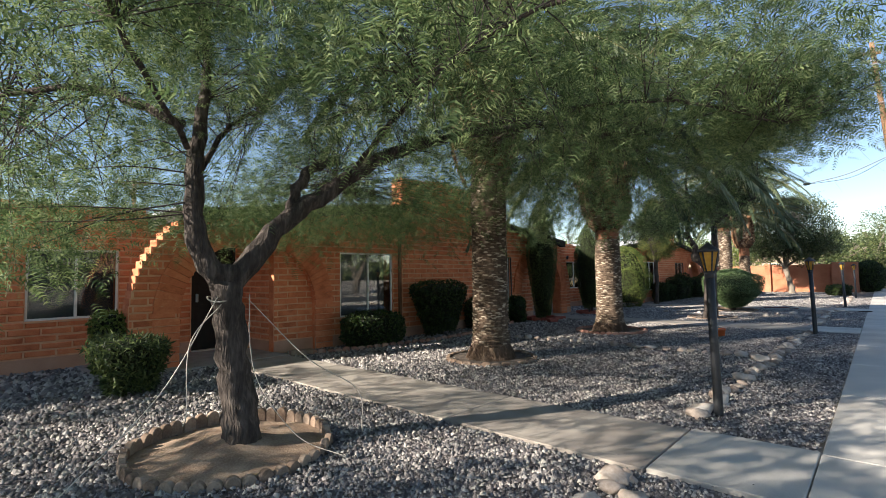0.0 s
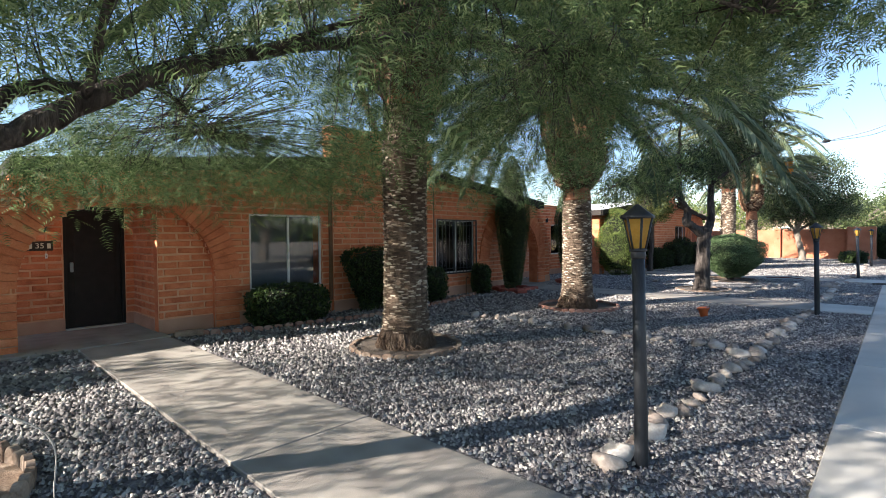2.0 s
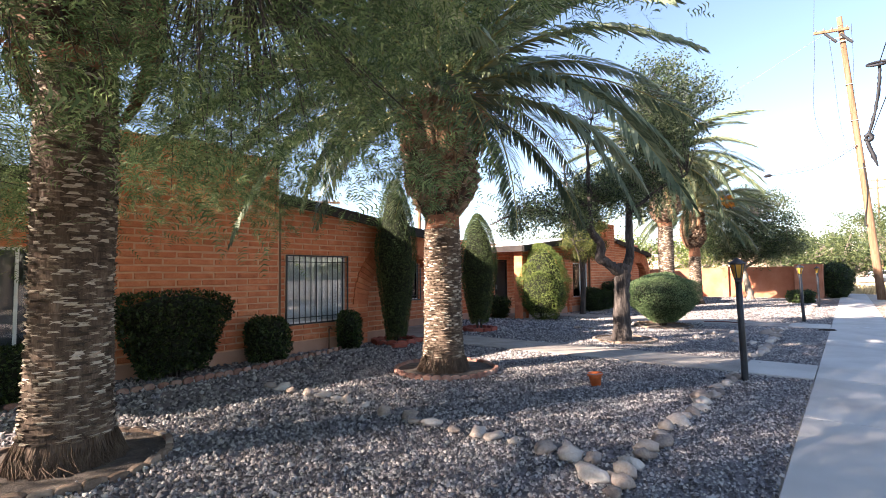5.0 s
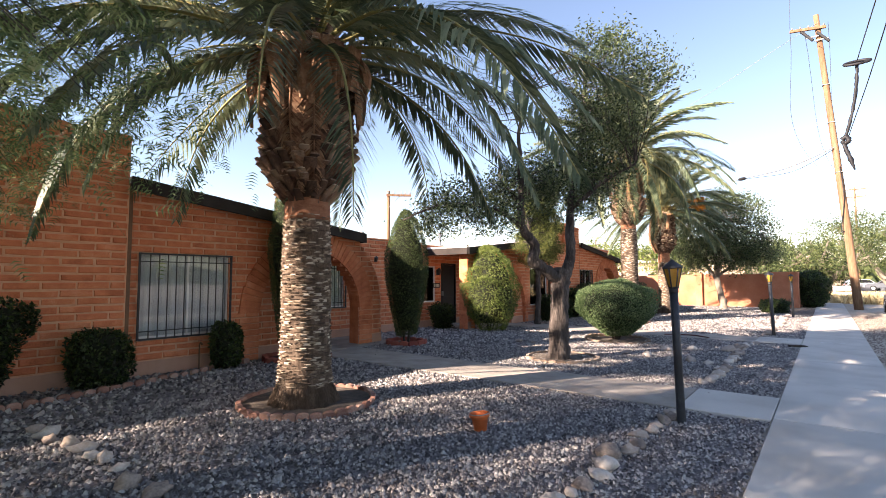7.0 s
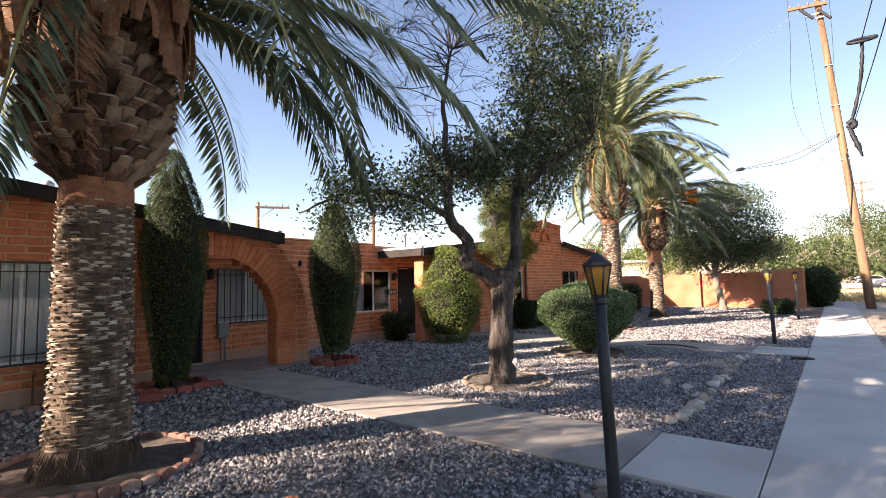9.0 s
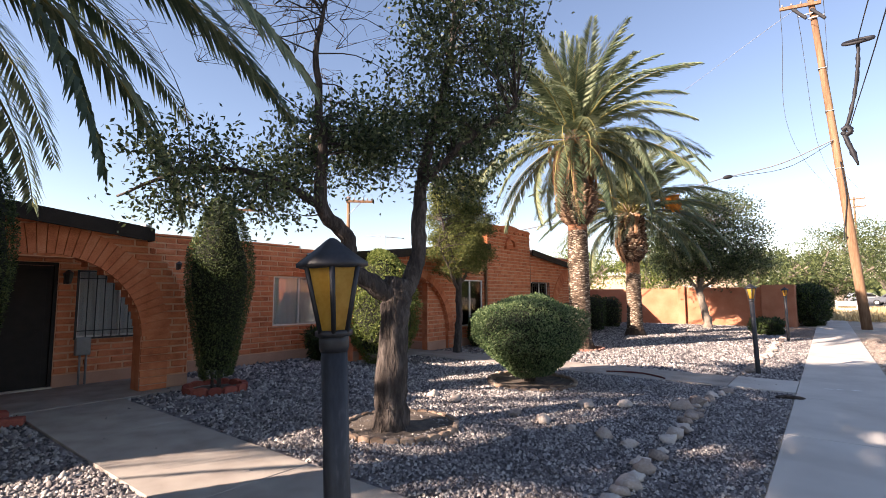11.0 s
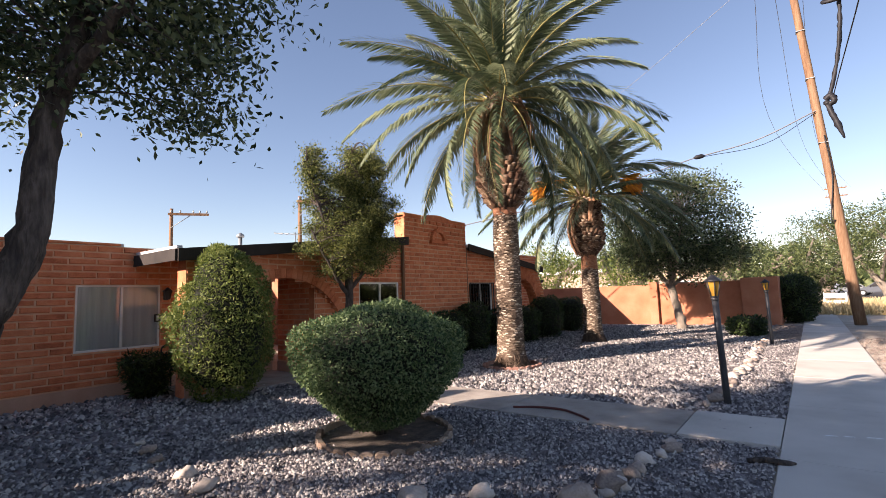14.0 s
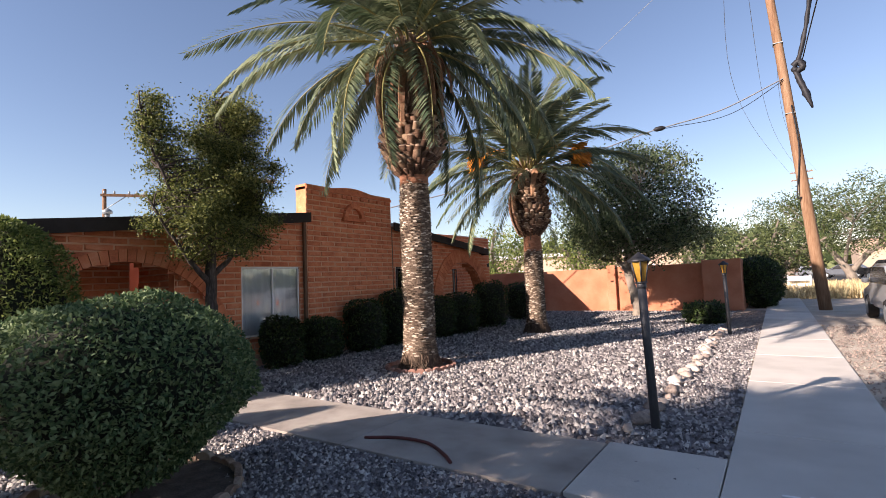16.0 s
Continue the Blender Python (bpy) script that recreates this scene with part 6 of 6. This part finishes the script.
wire("overhead_wire", [(0.7, 39.3, 14.8), (1.6, 70, 13.6), (6.5, 118, 17.0)], 0.012, WIRE, "thin overhead wire running between poles")
wire("overhead_wire", [(-0.3, 39.3, 14.8), (0.6, 70, 13.8), (5.0, 118, 16.0)], 0.012, WIRE, "thin overhead wire running between poles")
wire("overhead_wire", [(-0.9, 39.2, 14.85), (0.4, 10, 13.6), (1.0, -20, 14.5)], 0.010, WIRE, "thin overhead wire following the street")
wire("overhead_wire", [(0.3, 39.3, 14.9), (-12, 47, 12.6), (-32, 60, 12.5)], 0.010, WIRE, "thin overhead wire crossing above the yard wall")
wire("service_wire", [(0.75, 39.4, 8.25), (-1.2, 38.5, 7.3), (-3.0, 37.7, 6.85)], 0.024, WIRE, "pale service drop from the pole to the houses")
wire("service_wire", [(0.78, 39.4, 8.2), (-1.0, 38.6, 7.1), (-3.0, 37.7, 6.8)], 0.012, CABLE, "dark service drop from the pole to the houses")
wire("service_wire", [(-3.3, 37.6, 6.8), (-7.0, 35.6, 5.6), (-12.0, 32.5, 4.4)], 0.024, WIRE, "pale service drop from the pole to the houses")
V, F = tube_np([(-3.0, 37.7, 6.83), (-3.1, 37.68, 6.83), (-3.3, 37.6, 6.8), (-3.4, 37.58, 6.78)], [0.03, 0.09, 0.09, 0.03], 8)
tagged(obj("wire_splice", link_mesh("wire_splice", V, F, CABLE, True)), "black sleeve where the service wires join", "wire splice")


def far_pole(x, y, h, arms, label, turn=0):
    """Each arm is (from, to, drop below the top), along the pole's own x."""
    t = thing("distant_pole", label, "utility pole", "utility poles", m=pose(x, y, 0, 0, 0, turn))
    V, F = tube_np([(0, 0, 0), (0, 0, h * 0.5), (0, 0, h)], [0.17, 0.155, 0.13], 8)
    obj("pole_shaft", link_mesh("pole_shaft", V, F, POLEWOOD, True), t)
    for a, b, drop in arms:
        z = h - drop
        arm = part("crossarm", boxm(a, b, -0.26, -0.12, z - 0.10, z + 0.08, 0.01), POLEWOOD, t)
        for q in (0.08, 0.3, 0.62, 0.78, 0.95):
            c = a + (b - a) * q
            V, F = tube_np([(c, -0.19, z + 0.08), (c, -0.19, z + 0.17), (c, -0.19, z + 0.24), (c, -0.19, z + 0.32)], [0.03, 0.075, 0.06, 0.03], 7)
            obj("insulator", link_mesh("insulator", V, F, STEELGREY, True), arm)
        V, F = tube_np([(0.0, -0.16, z - 1.1), (a + (b - a) * 0.55, -0.18, z - 0.08)], [0.03, 0.03], 6)
        obj("brace", link_mesh("brace", V, F, STEELGREY, True), t)
    return t


far_pole(4.5, 118, 17.5, ((-1.5, 1.5, 0.4), (-1.5, 1.5, 1.7)), "distant wooden utility pole with two crossarms")
far_pole(-39.7, 33.3, 9.2, ((-0.2, 2.7, 0.45),), "distant utility pole with a one-sided crossarm behind the roofs", 55)
far_pole(-30.0, 38.2, 9.4, ((-0.2, 2.0, 0.4),), "distant utility pole with a short side arm behind the roofs", 45)
far_pole(-44, 12, 9.6, ((-1.3, 1.3, 0.4),), "distant utility pole behind the flat roof", 80)

# television aerial on the far roof
aerial = thing("roof_aerial", "thin metal television aerial on the flat roof", "aerial", m=pose(-13.0, 25.45, 2.6, 0, 0, 30))
V, F = tube_np([(0, 0, 0), (0, 0, 1.15)], [0.018, 0.016], 6)
obj("mast", link_mesh("mast", V, F, STEELGREY, True), aerial)
V, F = tube_np([(-0.7, 0, 1.16), (0.75, 0, 1.02)], [0.014, 0.012], 6)
boom = obj("boom", link_mesh("boom", V, F, STEELGREY, True), aerial)
for i in range(7):
    k = -0.62 + 0.21 * i
    V, F = tube_np([(k + 0.06, -0.28 + 0.03 * i, 1.15 - 0.096 * (k + 0.7)), (k, 0, 1.165 - 0.096 * (k + 0.7)), (k + 0.06, 0.28 - 0.03 * i, 1.15 - 0.096 * (k + 0.7))], [0.008, 0.009, 0.008], 5)
    obj("element", link_mesh("element", V, F, STEELGREY, True), boom)

# ---- beyond the yard ----
sheet("street", 3.6, 11.5, -40, 150, 0.0, ASPHALT, "grey asphalt street beside the verge", "street", 0.005, 3.0)
kerb = thing("kerb", "low concrete kerb along the street", "kerb", kind="structure")
for i in range(32):
    part("kerb_stone", boxm(3.42, 3.6, -14 + i * 2.4, -14 + i * 2.4 + 2.385, -0.1, 0.12, 0.02), CONCRETE, kerb)
gr = np.random.RandomState(3)
n = 15000
P = np.stack([-0.2 + 9.5 * gr.rand(n), 46.5 + 12 * gr.rand(n), np.zeros(n)], -1)
up = np.stack([gr.randn(n) * 0.3, gr.randn(n) * 0.3, np.ones(n)], -1)
h = (0.25 + 0.4 * gr.rand(n))[:, None]
s = gr.randn(n, 3) * np.array([1, 1, 0]) * 0.02
V = np.stack([P - s, P + s, P + up * h + s * 0.2, P + up * h - s * 0.2], 1).reshape(-1, 3)
tagged(obj("dry_grass", link_mesh("dry_grass", V, np.arange(4 * n).reshape(n, 4), DRYGRASS)), "dry straw-coloured grass on the open lot", "grass", kind="stuff")
sheet("lot_ground", -0.3, 9.5, 46.3, 60, -0.01, DRYGRASS, "dry straw-covered ground of the open lot", "lot ground", 0.06, 0.8)

FM = [[(0, 0, -0.1, 0.35), (-0.3, 0, 1.0, 0.28), (-1.0, 0, 2.2, 0.2), (-1.6, 0.2, 3.4, 0.1)], [(-0.2, 0, 0.9, 0.22), (0.8, 0.3, 2.2, 0.16), (1.9, 0.3, 3.4, 0.07)], [(-0.5, 0, 1.6, 0.14), (-0.3, -0.8, 3.0, 0.1), (0.1, -1.0, 4.4, 0.04)], [(0.8, 0.3, 2.2, 0.1), (2.4, -0.5, 3.2, 0.05)]]


def far_tree(x, y, rx, ry, rz, zc, seed, label, mat=FARLEAF, n=170, per=42, ln=0.235, wd=0.078):
    return tree("distant_tree", label, x, y, FM, [((0, 0, zc), (rx, ry, rz), 1.0)], n, per, 0.38, ln, wd, mat, BARKPALE, seed, twig=0.03, twig_every=3, group="distant trees")


far_tree(4.6, 64, 4.8, 3.2, 2.9, 5.1, 201, "spreading green mesquite beyond the open lot", n=260)
far_tree(9.5, 66, 4.4, 3.2, 2.8, 4.8, 202, "spreading green mesquite beyond the open lot", n=260)
far_tree(1.2, 72, 3.6, 3.2, 3.2, 5.0, 203, "pale grey-green tree beyond the open lot")
far_tree(0.2, 56, 2.2, 2.5, 1.5, 2.6, 204, "low rounded tree behind the yard wall", n=120)
far_tree(-3.2, 52, 2.8, 2.5, 1.4, 2.6, 205, "low rounded tree behind the yard wall", n=120)
far_tree(-8.6, 45.5, 2.6, 2.2, 1.5, 2.7, 206, "bright green tree behind the yard wall", LIMELEAF, 130, 36, 0.2, 0.08)
far_tree(-13.5, 44.5, 2.4, 2.2, 1.6, 2.8, 207, "bright green tree behind the yard wall", LIMELEAF, 110, 36, 0.2, 0.08)
far_tree(-20, 70, 6, 4, 2.4, 4.0, 208, "distant rounded tree above the roofs", n=150, per=30, ln=0.4, wd=0.16)
far_tree(-30, 62, 5, 4, 2.2, 4.2, 209, "distant rounded tree above the roofs", n=130, per=30, ln=0.4, wd=0.16)
far_tree(16, 90, 6, 5, 3, 4.5, 210, "distant mesquite along the street", n=150, per=30, ln=0.4, wd=0.16)
far_tree(22, 110, 7, 5, 3, 4.8, 211, "distant mesquite along the street", n=150, per=30, ln=0.4, wd=0.16)
far_tree(-6, 85, 6, 5, 2.6, 4.4, 212, "distant tree above the far roofs", n=150, per=30, ln=0.4, wd=0.16)
for i, (x, y, h) in enumerate(((15.5, 3, 3.6), (17, 10.5, 4.2), (15, 18, 3.4), (18, 27, 4.4))):
    far_tree(x, y, 3.4, 3.6, 2.2, h, 220 + i, "dark green tree across the street mirrored in the windows", n=110)


def shade_tree(x, y, seed):
    """A wide unseen tree, added near the start so that its shade falls on the path."""
    limbs = [[(0, 0, -0.1, 0.2), (0, 0.1, 0.8, 0.16), (0.1, 0.1, 1.6, 0.14)], [(0.1, 0.1, 1.5, 0.1), (1.2, 0.8, 2.6, 0.07), (2.6, 1.4, 3.3, 0.03)], [(0.1, 0.1, 1.5, 0.1), (-1.3, 0.5, 2.7, 0.07), (-2.6, 0.9, 3.4, 0.03)], [(0.1, 0.1, 1.5, 0.09), (0.3, -1.2, 2.8, 0.06), (0.5, -2.4, 3.5, 0.03)]]
    rg = np.random.RandomState(seed)
    blobs = [((rg.uniform(-4, 4), rg.uniform(-3.6, 3.6), rg.uniform(2.6, 4.6)), (0.5, 0.5, 0.3), 0.02) for i in range(38)]
    return tree("mesquite_tree", "unseen spreading mesquite added to shade the start of the path", x, y, limbs, blobs, 300, 60, 0.3, 0.16, 0.05, MESQ, BARK, seed, twig=0.012, twig_every=2)


shade_tree(-3.6, -6.4, 91)
# second unseen tree, added only to shade the gravel on the left
shade_tree(-8.0, -7.4, 92)
# far woods round the horizon
n = 26000
ang = gr.rand(n) * 6.28318
rad = 170 + 60 * gr.rand(n)
top = 5.5 + 3.0 * np.array([noise.noise(Vector((math.cos(a) * 9, math.sin(a) * 9, 0))) for a in ang])
P = np.stack([rad * np.cos(ang), 20 + rad * np.sin(ang), top * gr.rand(n)], -1)
V, F = leaves_np(P, gr, 3.4, 2.6)
tagged(obj("distant_woods", link_mesh("distant_woods", V, F, FARLEAF)), "distant line of trees round the horizon", "woods", kind="stuff")


def house_far(x, y, w, d, h, label, turn=0):
    t = thing("distant_house", label, "house", "distant houses", m=pose(x, y, 0, 0, 0, turn))
    wl = part("wall", boxm(-w / 2, w / 2, -d / 2, d / 2, 0, h, 0.03), FARWALL, t)
    part("roof", boxm(-w / 2 - 0.3, w / 2 + 0.3, -d / 2 - 0.3, d / 2 + 0.3, h, h + 0.25, 0.04), ROOF, t)
    for k in range(3):
        u = -w / 2 + w * (k + 0.5) / 3
        wn = part("window", boxm(u - 0.6, u + 0.6, -d / 2 - 0.04, -d / 2 + 0.04, 1.0, 2.1, 0.01), ALU, t)
        part("pane", boxm(u - 0.52, u + 0.52, -d / 2 - 0.06, -d / 2 - 0.045, 1.08, 2.02), BLACKCAR, wn)
    return t


house_far(-12, 58, 14, 9, 3.0, "low pale house behind the yard wall")
house_far(24, 125, 26, 10, 5.5, "long pale building past the parked cars")


def car(name, label, paint, m, L=4.5, W=1.8, H=1.5, pickup=False):
    t = thing(name, label, "car", "parked cars", m=m)
    if pickup:
        up = [(-L / 2, 0.45), (L / 2, 0.45), (L / 2, 1.05), (L / 2 - 1.2, 1.12), (L / 2 - 1.75, H), (-0.35, H), (-0.6, 1.12), (-L / 2, 1.1)]
        cab = [(L / 2 - 1.35, 1.13), (L / 2 - 1.82, H - 0.07), (-0.3, H - 0.07), (-0.5, 1.13)]
    else:
        up = [(-L / 2, 0.35), (L / 2, 0.35), (L / 2, 0.75), (L / 2 - 0.2, 0.85), (L / 2 - 1.2, 0.98), (L / 2 - 1.9, H), (-L / 2 + 0.7, H), (-L / 2 + 0.05, 0.95)]
        cab = [(L / 2 - 1.35, 1.0), (L / 2 - 1.95, H - 0.08), (-L / 2 + 0.78, H - 0.08), (-L / 2 + 0.3, 1.0)]
    bm = prism(up, "y", -W / 2, W / 2)
    bmesh.ops.bevel(bm, geom=list(bm.edges), offset=0.07, segments=2, affect="EDGES")
    part("body", bm, paint, t, smooth=False)
    for s in (-1, 1):
        part("side_glass", prism(cab, "y", s * (W / 2 - 0.005), s * (W / 2 + 0.006)), BLACKCAR, t)
        part("headlight", boxm(L / 2 - 0.05, L / 2 + 0.02, s * W * 0.36 - 0.16, s * W * 0.36 + 0.16, 0.62, 0.78, 0.02), WHITEPAINT, t)
        part("tail_light", boxm(-L / 2 - 0.02, -L / 2 + 0.05, s * W * 0.42 - 0.08, s * W * 0.42 + 0.08, 0.7, 0.95, 0.02), REDPOT, t)
        part("mirror", boxm(L / 2 - 1.55, L / 2 - 1.4, s * (W / 2 + 0.02), s * (W / 2 + 0.17), 1.0, 1.13, 0.02), paint, t)
        for u in (-L * 0.31, L * 0.31):
            bm = bmesh.new()
            bmesh.ops.create_cone(bm, cap_ends=True, segments=24, radius1=0.33, radius2=0.33, depth=0.22)
            bmesh.ops.bevel(bm, geom=[e for e in bm.edges if len(e.link_faces) == 2 and any(len(f.verts) > 4 for f in e.link_faces)], offset=0.03, segments=2, affect="EDGES")
            w = part("wheel", bm, RUBBER, t, m=pose(u, s * (W / 2 - 0.07), 0.33, 90, 0, 0))
            bm = bmesh.new()
            bmesh.ops.create_cone(bm, cap_ends=True, segments=16, radius1=0.2, radius2=0.2, depth=0.24)
            part("rim", bm, STEELGREY, w)
    part("windscreen", prism([(cab[0][0] + 0.1, 1.05), (cab[0][0] + 0.13, 1.06), (cab[1][0] + 0.10, H - 0.06), (cab[1][0] + 0.07, H - 0.07)], "y", -W / 2 + 0.12, W / 2 - 0.12), BLACKCAR, t)
    part("rear_window", prism([(cab[3][0] - 0.16, 1.02), (cab[3][0] - 0.12, 1.02), (cab[2][0] - 0.06, H - 0.09), (cab[2][0] - 0.10, H - 0.09)], "y", -W / 2 + 0.14, W / 2 - 0.14), BLACKCAR, t)
    part("bumper", boxm(-L / 2 - 0.06, -L / 2 + 0.1, -W / 2 + 0.05, W / 2 - 0.05, 0.36, 0.55, 0.03), paint, t)
    return t


car("parked_car", "silver car parked on the verge", SILVERCAR, pose(2.95, 35.0, 0, 0, 0, 90))
car("pickup_truck", "black pickup parked across the street", BLACKCAR, pose(9.2, 80, 0.03, 0, 0, 150), 5.4, 1.95, 1.8, True)
car("parked_car", "grey-blue car parked across the street", BLUECAR, pose(6.2, 90, 0.03, 0, 0, 165))
car("parked_car", "silver car parked far across the street", SILVERCAR, pose(4.2, 98, 0.0, 0, 0, 10))
sign = thing("barricade", "white folding barricade standing on the dry lot", "barricade", m=pose(0.95, 50.5, 0, 0, 0, 15))
for k, z in enumerate((0.35, 0.75)):
    part("board", boxm(-0.55, 0.55, -0.02, 0.02, z, z + 0.25, 0.006), WHITEPAINT, sign)
for s in (-0.5, 0.5):
    for q in (-0.2, 0.2):
        V, F = tube_np([(s, q, 0), (s, 0.03 * q, 1.05)], [0.022, 0.022], 6)
        obj("leg", link_mesh("leg", V, F, WHITEPAINT), sign)
